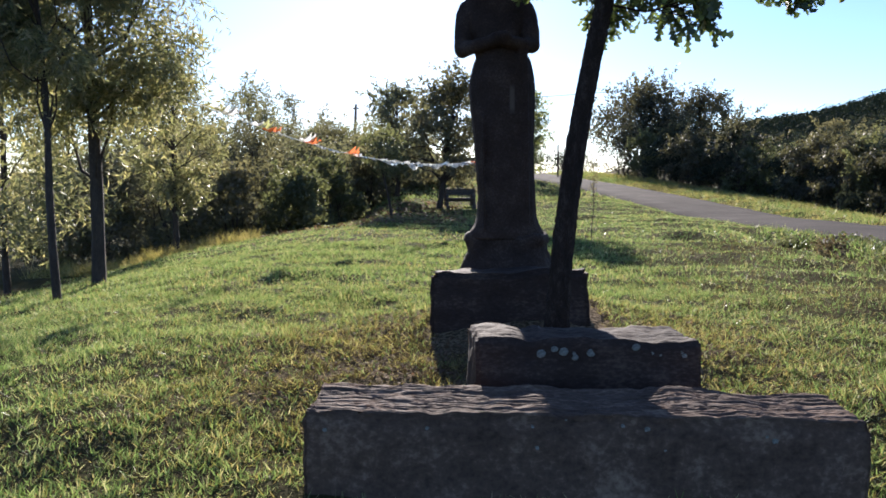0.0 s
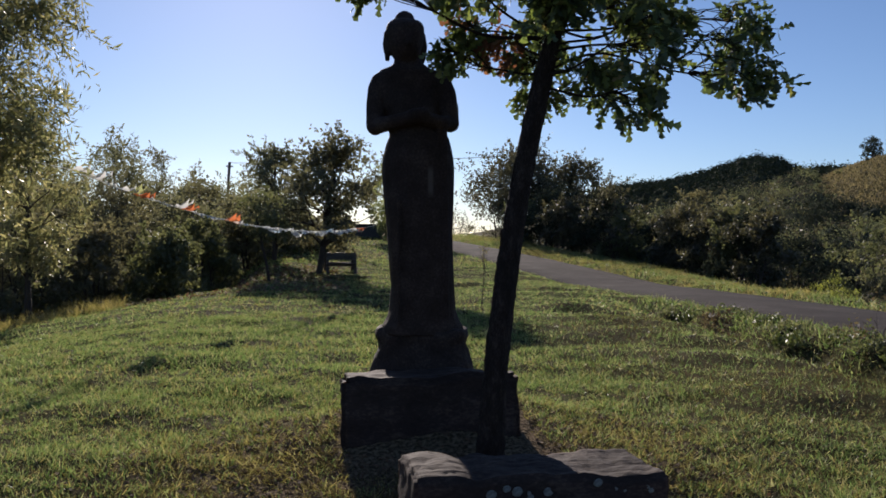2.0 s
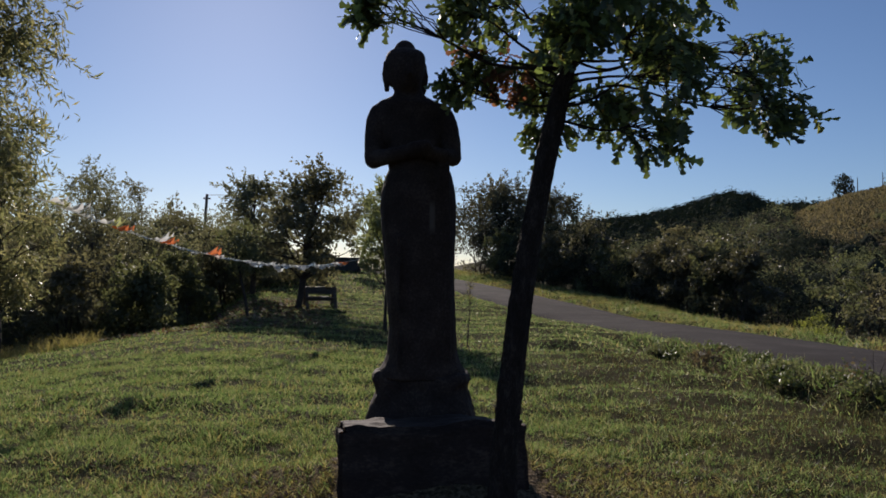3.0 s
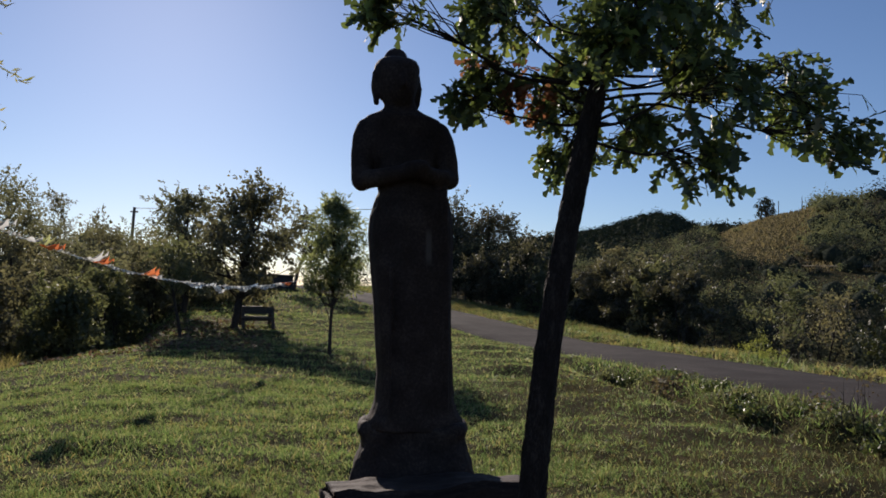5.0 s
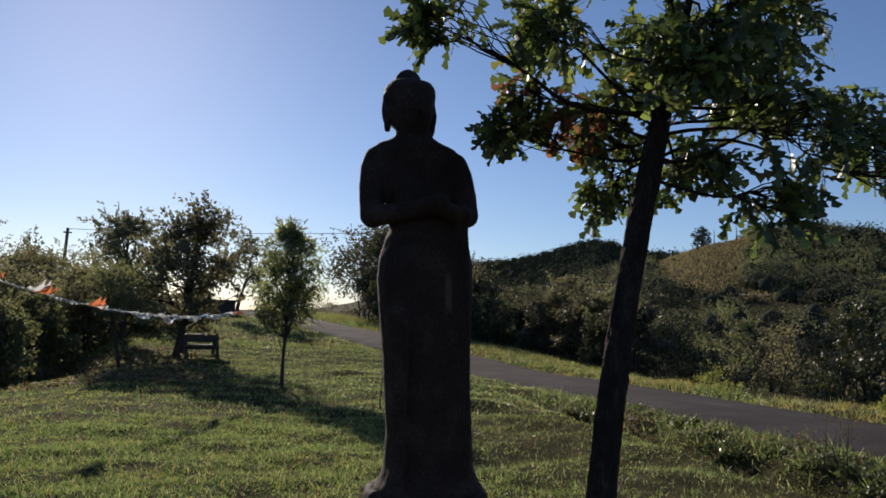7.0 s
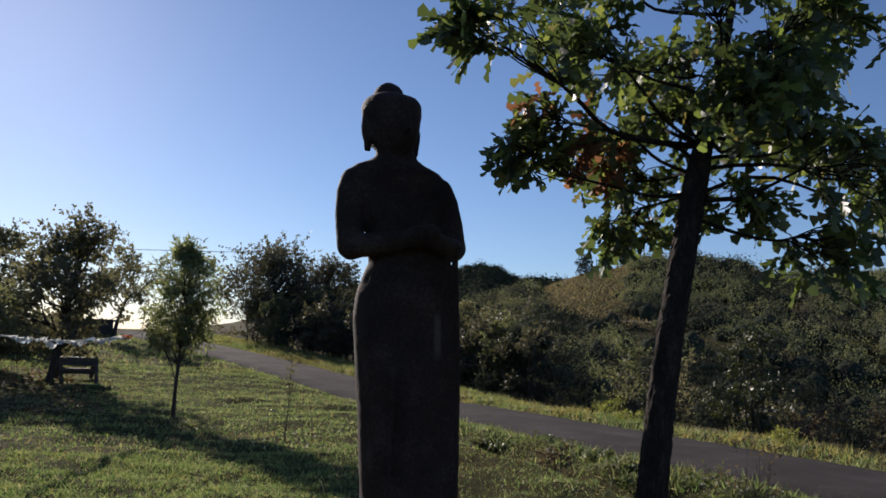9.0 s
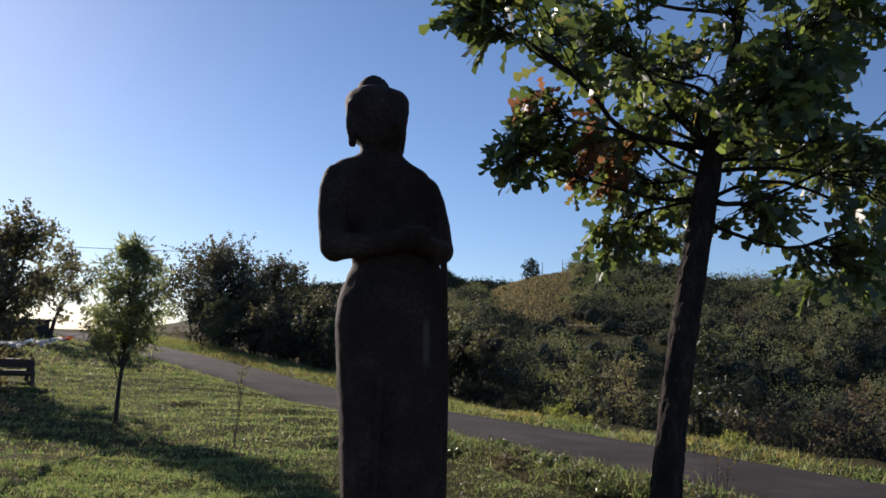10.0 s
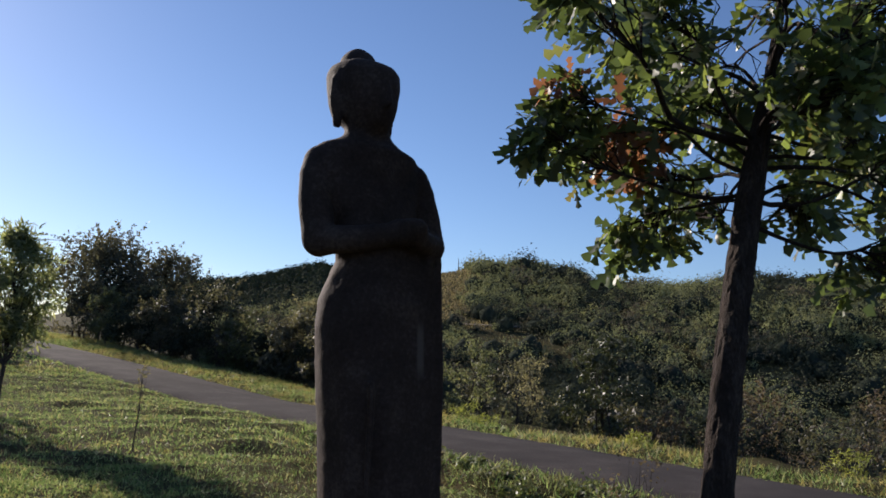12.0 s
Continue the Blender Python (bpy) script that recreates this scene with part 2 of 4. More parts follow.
def part(name, data, parent, label=""):
    ob = new(name, data)
    ob.parent = parent
    if label:
        tagged(ob, label)
    return ob


def thing(name, loc, label, category, group="", kind="", rz=0.0):
    ob = new(name)
    ob.matrix_world = pose(*loc, 0, 0, rz)
    return tagged(ob, label, category, group, kind)


def bm_mesh(name, bm, mat, smoothed=False):
    me = bpy.data.meshes.new(name)
    bm.normal_update()
    bm.to_mesh(me)
    bm.free()
    me.materials.append(mat)
    if smoothed:
        for p in me.polygons:
            p.use_smooth = True
    return me


def box_mesh(name, size, mat, at=(0, 0, 0), rot=(0, 0, 0), bevel=0.006):
    bm = bmesh.new()
    bmesh.ops.create_cube(bm, size=1.0, matrix=pose(*at, *rot) @ Matrix.Diagonal((*size, 1)))
    if bevel:
        bmesh.ops.bevel(bm, geom=bm.edges[:], offset=bevel, segments=2, profile=0.5, affect='EDGES')
    return bm_mesh(name, bm, mat)


def tube(points, radii, sides=8, wobble=0.0):
    """Verts and quad faces of a tapering tube along points."""
    P = np.asarray(points, float)
    R = np.asarray(radii, float)
    T = np.gradient(P, axis=0)
    T /= np.linalg.norm(T, axis=1)[:, None] + 1e-9
    up = np.array([0.31, 0.95, 0.05])
    A = np.cross(T, up)
    A /= np.linalg.norm(A, axis=1)[:, None] + 1e-9
    B = np.cross(T, A)
    ang = np.linspace(0, 2 * np.pi, sides, endpoint=False)
    rr = R[:, None] * (1 + wobble * rng.standard_normal((len(P), sides)))
    V = P[:, None] + rr[..., None] * (np.cos(ang)[None, :, None] * A[:, None] + np.sin(ang)[None, :, None] * B[:, None])
    n = len(P)
    i, j = np.meshgrid(np.arange(n - 1), np.arange(sides), indexing="ij")
    a, b = i * sides + j, i * sides + (j + 1) % sides
    F = np.stack([a, b, b + sides, a + sides], -1).reshape(-1, 4)
    return V.reshape(-1, 3), F


def join(parts_list):
    V, F, o = [], [], 0
    for v, f in parts_list:
        V.append(v)
        F.append(f + o)
        o += len(v)
    return np.concatenate(V), np.concatenate(F)


def bent(p0, p1, n=6, sag=0.0, jitter=0.03):
    t = np.linspace(0, 1, n)[:, None]
    p = np.asarray(p0) * (1 - t) + np.asarray(p1) * t
    L = np.linalg.norm(np.asarray(p1) - np.asarray(p0))
    for k in (1, 2, 3):
        p = p + rng.standard_normal(3) * (1.4 * jitter * L / k) * np.sin(k * math.pi * t)
    p[:, 2] += sag * L * 4 * (t * (1 - t))[:, 0]
    return p


LEAF = {
    "broad": (np.array([(0, 0, 0), (0.32, 0.45, 0.06), (0, 1, -0.08), (-0.32, 0.45, 0.06)]), np.array([(0, 1, 2, 3)])),
    "narrow": (np.array([(0, 0, 0), (0.11, 0.45, 0.03), (0, 1, -0.12), (-0.11, 0.45, 0.03)]), np.array([(0, 1, 2, 3)])),
    "blade": (np.array([(-0.5, 0, 0), (0.5, 0, 0), (0, 1, 0.15)]), np.array([(0, 1, 2)])),
}


def oak_outline():
    """A lobed oak leaf: pairs of quads from the midrib out to the lobes and bays."""
    w = (0.02, 0.19, 0.07, 0.34, 0.10, 0.29, 0.0)
    y = (0.0, 0.20, 0.30, 0.52, 0.62, 0.86, 1.0)
    V = []
    for a, b in zip(w, y):
        V += [(-a, b + (0.05 if a > 0.2 else 0), 0.10 * a - 0.10 * b * b), (0, b, -0.10 * b * b), (a, b + (0.05 if a > 0.2 else 0), 0.10 * a - 0.10 * b * b)]
    F = []
    for i in range(len(w) - 1):
        k = 3 * i
        F += [(k, k + 1, k + 4, k + 3), (k + 1, k + 2, k + 5, k + 4)]
    return np.array(V), np.array(F)


LEAF["oak"] = oak_outline()


def leaves(at, direction, size, shape="broad", width=1.0, roll=None):
    """One leaf at each point, its tip along direction."""
    at, d = np.asarray(at, float), np.asarray(direction, float)
    d = d / (np.linalg.norm(d, axis=1)[:, None] + 1e-9)
    n = len(at)
    r = rng.standard_normal((n, 3)) if roll is None else roll
    s = np.cross(d, r)
    s /= np.linalg.norm(s, axis=1)[:, None] + 1e-9
    u = np.cross(s, d)
    tv, tf = LEAF[shape]
    size = np.broadcast_to(size, (n,))
    V = at[:, None] + size[:, None, None] * (tv[None, :, :1] * width * s[:, None] + tv[None, :, 1:2] * d[:, None] + tv[None, :, 2:] * u[:, None])
    F = (tf[None] + (np.arange(n) * len(tv))[:, None, None]).reshape(-1, tf.shape[1])
    return V.reshape(-1, 3), F


def blob_points(centre, radii, n, shell=0.55):
    """Points in an ellipsoid, thicker towards its outside."""
    v = rng.standard_normal((n, 3))
    v /= np.linalg.norm(v, axis=1)[:, None]
    return np.asarray(centre) + v * (rng.random((n, 1)) ** (1 - shell)) * np.asarray(radii), v


# ---- ground ----
ringr = np.concatenate([np.linspace(0.0, 14, 94), np.linspace(14.2, 40, 110), np.geomspace(40.5, 1500, 90)])
spoke = np.radians(np.concatenate([np.arange(-180, -40, 4.0), np.arange(-40, 75, 0.5), np.arange(75, 180, 3.0)]))
rr, aa = np.meshgrid(ringr, spoke, indexing="ij")
gx, gy = rr * np.sin(aa), 3.0 + rr * np.cos(aa)
gzv = height(gx, gy) + 0.004 * rng.standard_normal(gx.shape) * (rr < 25)
nv, na = len(ringr), len(spoke)
ii, jj = np.meshgrid(np.arange(nv - 1), np.arange(na), indexing="ij")
gf = np.stack([ii * na + jj, ii * na + (jj + 1) % na, (ii + 1) * na + (jj + 1) % na, (ii + 1) * na + jj], -1).reshape(-1, 4)[:, ::-1]


def ground_material():
    """Soil and thatch under the lawn, greener and drier by patches, dry slopes far off."""
    m, n, l, b = node_mat("grassy_soil")
    co = n.new("ShaderNodeNewGeometry")
    outs = []
    for sc, de in ((0.35, 3), (3.0, 5), (42.0, 8)):
        t = n.new("ShaderNodeTexNoise")
        t.inputs["Scale"].default_value, t.inputs["Detail"].default_value = sc, de
        l.new(co.outputs["Position"], t.inputs["Vector"])
        outs.append(t.outputs[0])
    fine = ramp(n, [(0.35, (0.014, 0.015, 0.007)), (0.55, (0.035, 0.036, 0.015)), (0.75, (0.11, 0.092, 0.048))])
    l.new(outs[2], fine.inputs[0])
    patch = ramp(n, [(0.38, (0.035, 0.043, 0.013)), (0.55, (0.055, 0.052, 0.02)), (0.7, (0.10, 0.075, 0.038))])
    l.new(outs[1], patch.inputs[0])
    green = n.new("ShaderNodeMixRGB")
    green.inputs[0].default_value = 0.55
    l.new(fine.outputs[0], green.inputs[1])
    l.new(patch.outputs[0], green.inputs[2])
    # bare brown soil trodden round the stone blocks
    dist = n.new("ShaderNodeVectorMath")
    dist.operation = 'DISTANCE'
    dist.inputs[1].default_value = (0.45, 5.0, 0.4)
    l.new(co.outputs["Position"], dist.inputs[0])
    wob = n.new("ShaderNodeMath")
    wob.operation = 'MULTIPLY_ADD'
    wob.inputs[1].default_value = 2.2
    l.new(outs[1], wob.inputs[0])
    l.new(dist.outputs["Value"], wob.inputs[2])
    rng_ = n.new("ShaderNodeMapRange")
    for k, q in ((1, 1.9), (2, 3.2), (3, 1.0), (4, 0.0)):
        rng_.inputs[k].default_value = q
    l.new(wob.outputs[0], rng_.inputs[0])
    soil = ramp(n, [(0.34, (0.04, 0.028, 0.017)), (0.48, (0.12, 0.086, 0.053)), (0.62, (0.25, 0.185, 0.118))])
    l.new(outs[2], soil.inputs[0])
    big = n.new("ShaderNodeMixRGB")
    l.new(rng_.outputs[0], big.inputs[0])
    l.new(green.outputs[0], big.inputs[1])
    l.new(soil.outputs[0], big.inputs[2])
    far = ramp(n, [(0.4, (0.09, 0.075, 0.04)), (0.6, (0.2, 0.145, 0.085))])
    l.new(outs[0], far.inputs[0])
    mx = n.new("ShaderNodeMixRGB")
    mx.inputs[0].default_value = 0.2
    l.new(big.outputs[0], mx.inputs[1])
    l.new(far.outputs[0], mx.inputs[2])
    l.new(mx.outputs[0], b.inputs["Base Color"])
    b.inputs["Roughness"].default_value = 0.95
    b.inputs["Specular IOR Level"].default_value = 0.02
    bp = n.new("ShaderNodeBump")
    bp.inputs["Strength"].default_value, bp.inputs["Distance"].default_value = 0.9, 0.05
    l.new(outs[2], bp.inputs["Height"])
    l.new(bp.outputs[0], b.inputs["Normal"])
    return m


GROUND = ground_material()
tagged(new("ground", mesh_np("ground", np.stack([gx, gy, gzv], -1).reshape(-1, 3), gf, GROUND)), "grassy ground sloping to a ditch, with dry hills beyond", "ground", kind="structure")

# ---- road ----
ry = np.concatenate([np.linspace(-25, 60, 171), np.linspace(61, 85, 20)])
dx = np.gradient(road_x(ry), ry)
nrm = np.stack([np.ones_like(dx), -dx], -1) / np.hypot(1, dx)[:, None]
offs = np.array([-1.56, -1.5, -0.8, 0.0, 0.8, 1.5, 1.56])
drop = np.array([-0.08, 0.0, 0.03, 0.045, 0.03, 0.0, -0.08])
edge = 0.05 * np.sin(ry * 2.3) + 0.04 * np.sin(ry * 5.1 + 1)
rv = np.zeros((len(ry), 7, 3))
for k in range(7):
    o = offs[k] * (1.08 - 0.08 * smooth(19, 32, ry)) + (edge if k < 2 else (0.8 * edge[::-1] if k > 4 else 0))
    rv[:, k, 0], rv[:, k, 1] = road_x(ry) + o * nrm[:, 0], ry + o * nrm[:, 1]
    rv[:, k, 2] = 0.36 + 0.066 * np.clip(ry - 25, 0, 24) - 0.05 * np.clip(ry - 49, 0, 40) + drop[k]
i, j = np.meshgrid(np.arange(len(ry) - 1), np.arange(6), indexing="ij")
rf = np.stack([i * 7 + j, i * 7 + j + 1, (i + 1) * 7 + j + 1, (i + 1) * 7 + j], -1).reshape(-1, 4)
tagged(new("road", mesh_np("road", rv.reshape(-1, 3), rf, ASPHALT)), "narrow grey asphalt lane climbing to a crest", "road", kind="structure")

# ---- stone blocks under the statue ----
def rough_block(name, size, mat, loc, rot, label, seed, strata=0.0, cuts=(14, 6, 6), rough=0.02, notch=None, worn=0.013):
    """A worn block: a subdivided box with rounded corners and an uneven skin; strata gives long ridges on its top."""
    bm = bmesh.new()
    bmesh.ops.create_cube(bm, size=1.0)
    for axis, c in enumerate(cuts):
        ed = [e for e in bm.edges if abs((e.verts[0].co - e.verts[1].co)[axis]) > 0.5 / 40 and all(abs((e.verts[0].co - e.verts[1].co)[k]) < 1e-5 for k in range(3) if k != axis)]
        bmesh.ops.subdivide_edges(bm, edges=ed, cuts=c, use_grid_fill=True)
    off = Vector((seed * 7.1, seed * 3.3, 0))
    sx, sy, sz = size
    for v in bm.verts:
        c = v.co
        p = Vector((c.x * sx, c.y * sy, c.z * sz))
        q = [abs(c.x) * 2, abs(c.y) * 2, abs(c.z) * 2]
        edges = sum(1 for k in q if k > 0.995)
        if edges >= 2:
            p -= Vector([math.copysign(worn if k > 0.995 else 0, w) for k, w in zip(q, c)]) * (1.0 if edges == 2 else 1.3)
        n1 = noise.noise_vector(p * 3.0 + off) * rough * 1.8 + noise.noise_vector(p * 9.0 + off) * rough * 0.8 + noise.noise_vector(p * 24.0 + off) * rough * 0.3
        p += n1
        if strata and c.z > 0.3:
            wav = 0.035 * noise.noise(Vector((p.x * 4.0, p.y * 5.0, seed))) + 0.012 * noise.noise(Vector((p.x * 14.0, p.y * 12.0, seed)))
            n2 = abs(noise.noise(Vector((p.x * 3.5, (p.y + wav) * 34.0, seed))))
            n3 = abs(noise.noise(Vector((p.x * 8.0, (p.y + wav) * 78.0, seed + 4))))
            ridge = min(1.0, n2 * 5.0) + 0.5 * min(1.0, n3 * 4.0) - 1.2 + 0.35 * noise.noise(Vector((p.x * 5.0, p.y * 14.0, seed + 9)))
            p.z += strata * ridge
        if notch and c.z > 0.3:
            p.z += notch(p.x, p.y)
        v.co = p
    me = bm_mesh(name, bm, mat, True)
    ob = new(name, me)
    ob.matrix_world = pose(*loc, *rot)
    return tagged(ob, label, "stone block", "stone steps before the statue")


rough_block("stone_block", (1.01, 0.31, 0.64), BLOCK, (0.432, 5.285, 0.552), (-4, -0.6, -3), "broad rough dark stone block before the statue's pedestal", 1, 0.003, (44, 20, 26), 0.016, None, 0.045)
mid_block = rough_block("stone_block", (1.06, 0.40, 0.50), BLOCK, (0.665, 3.87, 0.475), (0, 1.0, 4), "short dark weathered stone block spotted with lichen", 2, 0.005, (76, 34, 30), 0.013,
                        lambda x, y: 0.014 * math.exp(-((x + 0.42) / 0.10) ** 4) - 0.010 * math.exp(-((x + 0.27) / 0.04) ** 2))
low_block = rough_block("stone_block", (2.16, 0.42, 0.80), SLAB, (0.55, 3.22, 0.175), (0, 0.2, -1.5), "long weathered stone slab with a ridged layered top", 3, 0.009, (140, 100, 18), 0.010,
                        lambda x, y: -0.02 * smooth(0.5, 1.1, x) - 0.012 * max(0.0, noise.noise(Vector((x * 5, y * 16, 3.0)))))


def lichen_on(block, spots):
    """Flat crusts of lichen set on the front face of a block."""
    front = [v.co.copy() for v in block.data.vertices if v.co.y < -0.12]
    for px, pz, pr in spots:
        bm = bmesh.new()
        bmesh.ops.create_icosphere(bm, subdivisions=2, radius=pr)
        for v in bm.verts:
            v.co = Vector((v.co.x * 1.15, v.co.y * 0.22, v.co.z)) + noise.noise_vector(v.co * 90 + Vector((px * 40, 0, 0))) * 0.004
        lo = part("lichen", bm_mesh("lichen", bm, LICHEN, True), block, "pale round lichen patch")
        lo.location = (px, min(front, key=lambda c: (c.x - px) ** 2 + (c.z - pz) ** 2).y, pz)


lichen_on(mid_block, ((-0.23, 0.19, 0.02), (-0.17, 0.212, 0.015), (-0.128, 0.202, 0.019), (-0.075, 0.176, 0.015), (-0.08, 0.192, 0.009), (0.0, 0.196, 0.018), (0.21, 0.222, 0.017), (0.29, 0.195, 0.008), (0.33, 0.185, 0.006), (0.44, 0.185, 0.011), (0.425, 0.2, 0.006)))
lichen_on(low_block, ((-0.99, 0.33, 0.008), (-0.6, 0.34, 0.007), (-0.2, 0.35, 0.006), (-0.07, 0.37, 0.007), (0.14, 0.36, 0.008), (0.23, 0.35, 0.009), (0.71, 0.31, 0.011), (0.68, 0.325, 0.006), (-0.18, 0.27, 0.008), (0.3, 0.27, 0.006)))

# ---- pedestal and statue ----
FIG = pose(0.41, 5.82, 0, 0, 0, 3)


def loft(sections, sides=40, pleat=0.0, power=2.3):
    """Closed skin through sections (z, centre x, centre y, half width, half depth), with shallow pleats in front."""
    S = np.array(sections, float)
    ang = np.linspace(0, 2 * np.pi, sides, endpoint=False)
    c, s = np.cos(ang), np.sin(ang)
    c, s = np.sign(c) * np.abs(c) ** (2 / power), np.sign(s) * np.abs(s) ** (2 / power)
    V = []
    for z, mx, my, a, b in S:
        k = 1 + pleat * np.sin(15 * ang) * (s < 0.3)
        V.append(np.stack([mx + a * c * k, my + b * s * k, np.full(sides, z)], -1))
    n = len(S)
    V = np.concatenate(V + [np.array([[S[0, 1], S[0, 2], S[0, 0]], [S[-1, 1], S[-1, 2], S[-1, 0]]])])
    F = []
    for r in range(n - 1):
        for q in range(sides):
            F.append((r * sides + q, r * sides + (q + 1) % sides, (r + 1) * sides + (q + 1) % sides, (r + 1) * sides + q))
    for q in range(sides):
        F.append((n * sides, (q + 1) % sides, q))
        F.append((n * sides + 1, (n - 1) * sides + q, (n - 1) * sides + (q + 1) % sides))
    return V, F


def add_loft(bm, VF):
    vs = [bm.verts.new(v) for v in VF[0]]
    for f in VF[1]:
        bm.faces.new([vs[k] for k in f])


def add_limb(bm, pts, rad, sides=16):
    """A closed round limb with domed ends."""
    P = [Vector(p) for p in pts]
    for p, r in zip(P, rad):
        bmesh.ops.create_uvsphere(bm, u_segments=sides, v_segments=10, radius=r, matrix=Matrix.Translation(p))
    v, f = tube([tuple(p) for p in P], rad, sides)
    n = len(P)
    v = np.concatenate([v, [pts[0], pts[-1]]])
    vs = [bm.verts.new(q) for q in v]
    for q in f:
        bm.faces.new([vs[k] for k in q])
    for k in range(sides):
        bm.faces.new((vs[n * sides], vs[(k + 1) % sides], vs[k]))
        bm.faces.new((vs[n * sides + 1], vs[(n - 1) * sides + k], vs[(n - 1) * sides + (k + 1) % sides]))


ROBE = [(1.05, .038, -.045, .27, .19), (1.10, .038, -.04, .262, .19), (1.14, .038, -.035, .235, .185), (1.2, .037, -.03, .214, .185), (1.356, .037, -.022, .203, .19), (1.54, .024, -.015, .206, .19), (1.723, .015, -.008, .21, .195),
        (1.9, .009, 0, .223, .198), (2.08, .003, .01, .234, .19), (2.18, .002, .01, .228, .185), (2.27, .003, 0, .207, .15), (2.32, .004, -.005, .19, .13)]
CHEST = [(2.30, .004, -.005, .188, .128), (2.40, -.022, .01, .178, .123), (2.46, -.03, .03, .16, .12), (2.55, -.036, .06, .20, .12), (2.62, -.036, .08, .23, .118), (2.675, -.036, .092, .235, .122),
         (2.715, -.038, .093, .224, .122), (2.75, -.038, .092, .208, .12), (2.778, -.05, .08, .135, .084), (2.80, -.06, .068, .095, .07), (2.86, -.072, .072, .08, .07)]
HEAD = [(2.80, -.075, .05, .055, .055), (2.83, -.078, .055, .078, .088), (2.87, -.08, .078, .096, .134), (2.91, -.082, .084, .108, .147), (2.95, -.082, .088, .115, .153), (2.99, -.082, .092, .122, .156), (3.04, -.082, .10, .124, .152), (3.068, -.081, .112, .113, .134),
        (3.086, -.08, .122, .093, .10), (3.094, -.08, .135, .068, .074), (3.118, -.079, .145, .066, .071), (3.143, -.078, .148, .051, .054), (3.16, -.078, .148, .026, .028), (3.167, -.078, .148, .01, .011)]
bm = bmesh.new()
add_loft(bm, loft(ROBE, 90, 0.009))
add_loft(bm, loft(CHEST, 60))
add_loft(bm, loft(HEAD, 40))
for side in (-1, 1):
    add_limb(bm, [(-.082 + side * .125, .10, 3.0), (-.082 + side * .13, .09, 2.93), (-.08 + side * .118, .078, 2.825)], [0.015, 0.02, 0.017])
add_limb(bm, [(-.237, .10, 2.672), (-.26, .088, 2.62), (-.274, .06, 2.50), (-.279, .012, 2.378)], [0.068, 0.065, 0.061, 0.06])
add_limb(bm, [(-.279, .012, 2.378), (-.20, -.10, 2.385), (-.06, -.165, 2.42)], [0.056, 0.047, 0.042])
add_limb(bm, [(.166, .07, 2.675), (.186, .056, 2.62), (.198, .02, 2.50), (.206, -.02, 2.41)], [0.068, 0.069, 0.07, 0.058])
add_limb(bm, [(.212, -.015, 2.41), (.14, -.11, 2.395), (.0, -.17, 2.415)], [0.055, 0.048, 0.043])
add_limb(bm, [(-.07, -.17, 2.42), (.0, -.18, 2.44)], [0.05, 0.044])
# folds of the robe, hanging from the wrists
for fx, top, r in ((.105, 2.34, .017), (.15, 2.36, .019), (.02, 2.10, .014), (-.085, 2.06, .014), (-.15, 1.9, .011)):
    add_limb(bm, [(fx, -.135 if top > 2.2 else -.165, top), (fx, -.178, 1.9), (fx + .005, -.187, 1.5), (fx + .012, -.19, 1.12)], [r * .8, r, r * 1.15, r], 8)
# the nose
add_limb(bm, [(-.082, -.064, 2.975), (-.082, -.074, 2.93), (-.082, -.078, 2.905)], [0.009, 0.013, 0.015], 8)
FIGSTONE = surface("statue_stone", (0.019, 0.011, 0.008), (0.043, 0.027, 0.021), (0.095, 0.066, 0.053), 5, 70, 0.85, 0.45, dist=0.01, gloss=0.2)
n_, l_ = FIGSTONE.node_tree.nodes, FIGSTONE.node_tree.links
# a pale run-off streak down the robe
sep = n_.new("ShaderNodeSeparateXYZ")
l_.new(n_["Texture Coordinate"].outputs["Object"], sep.inputs[0])
fac = None
for axis, mid, half in ((0, 0.05, 0.022), (2, 2.02, 0.11)):
    df = n_.new("ShaderNodeMath")
    df.operation = 'SUBTRACT'
    df.inputs[1].default_value = mid
    l_.new(sep.outputs[axis], df.inputs[0])
    ab = n_.new("ShaderNodeMath")
    ab.operation = 'ABSOLUTE'
    l_.new(df.outputs[0], ab.inputs[0])
    mr = n_.new("ShaderNodeMapRange")
    for k, q in ((1, half * 0.5), (2, half), (3, 1.0 if fac is None else 0.75), (4, 0.0)):
        mr.inputs[k].default_value = q
    l_.new(ab.outputs[0], mr.inputs[0])
    if fac is None:
        fac = mr.outputs[0]
    else:
        mu = n_.new("ShaderNodeMath")
        mu.operation = 'MULTIPLY'
        l_.new(fac, mu.inputs[0])
        l_.new(mr.outputs[0], mu.inputs[1])
        fac = mu.outputs[0]
pale = n_.new("ShaderNodeMixRGB")
pale.inputs[2].default_value = (0.115, 0.09, 0.075, 1)
l_.new(fac, pale.inputs[0])
l_.new(n_["Color Ramp"].outputs[0], pale.inputs[1])
l_.new(pale.outputs[0], n_["Principled BSDF"].inputs["Base Color"])
statue = new("statue", bm_mesh("statue", bm, FIGSTONE, True))
statue.matrix_world = FIG
mod = statue.modifiers.new("skin", 'REMESH')
mod.mode, mod.voxel_size, mod.use_smooth_shade = 'VOXEL', 0.011, True
mod = statue.modifiers.new("soften", 'SMOOTH')
mod.factor, mod.iterations = 0.5, 3
tx = bpy.data.textures.new("stone_pits", 'CLOUDS')
tx.noise_scale = 0.05
mod = statue.modifiers.new("pits", 'DISPLACE')
mod.texture, mod.strength, mod.mid_level = tx, 0.005, 0.5
tagged(statue, "tall dark carved stone standing figure with folded arms, leaning slightly", "statue")

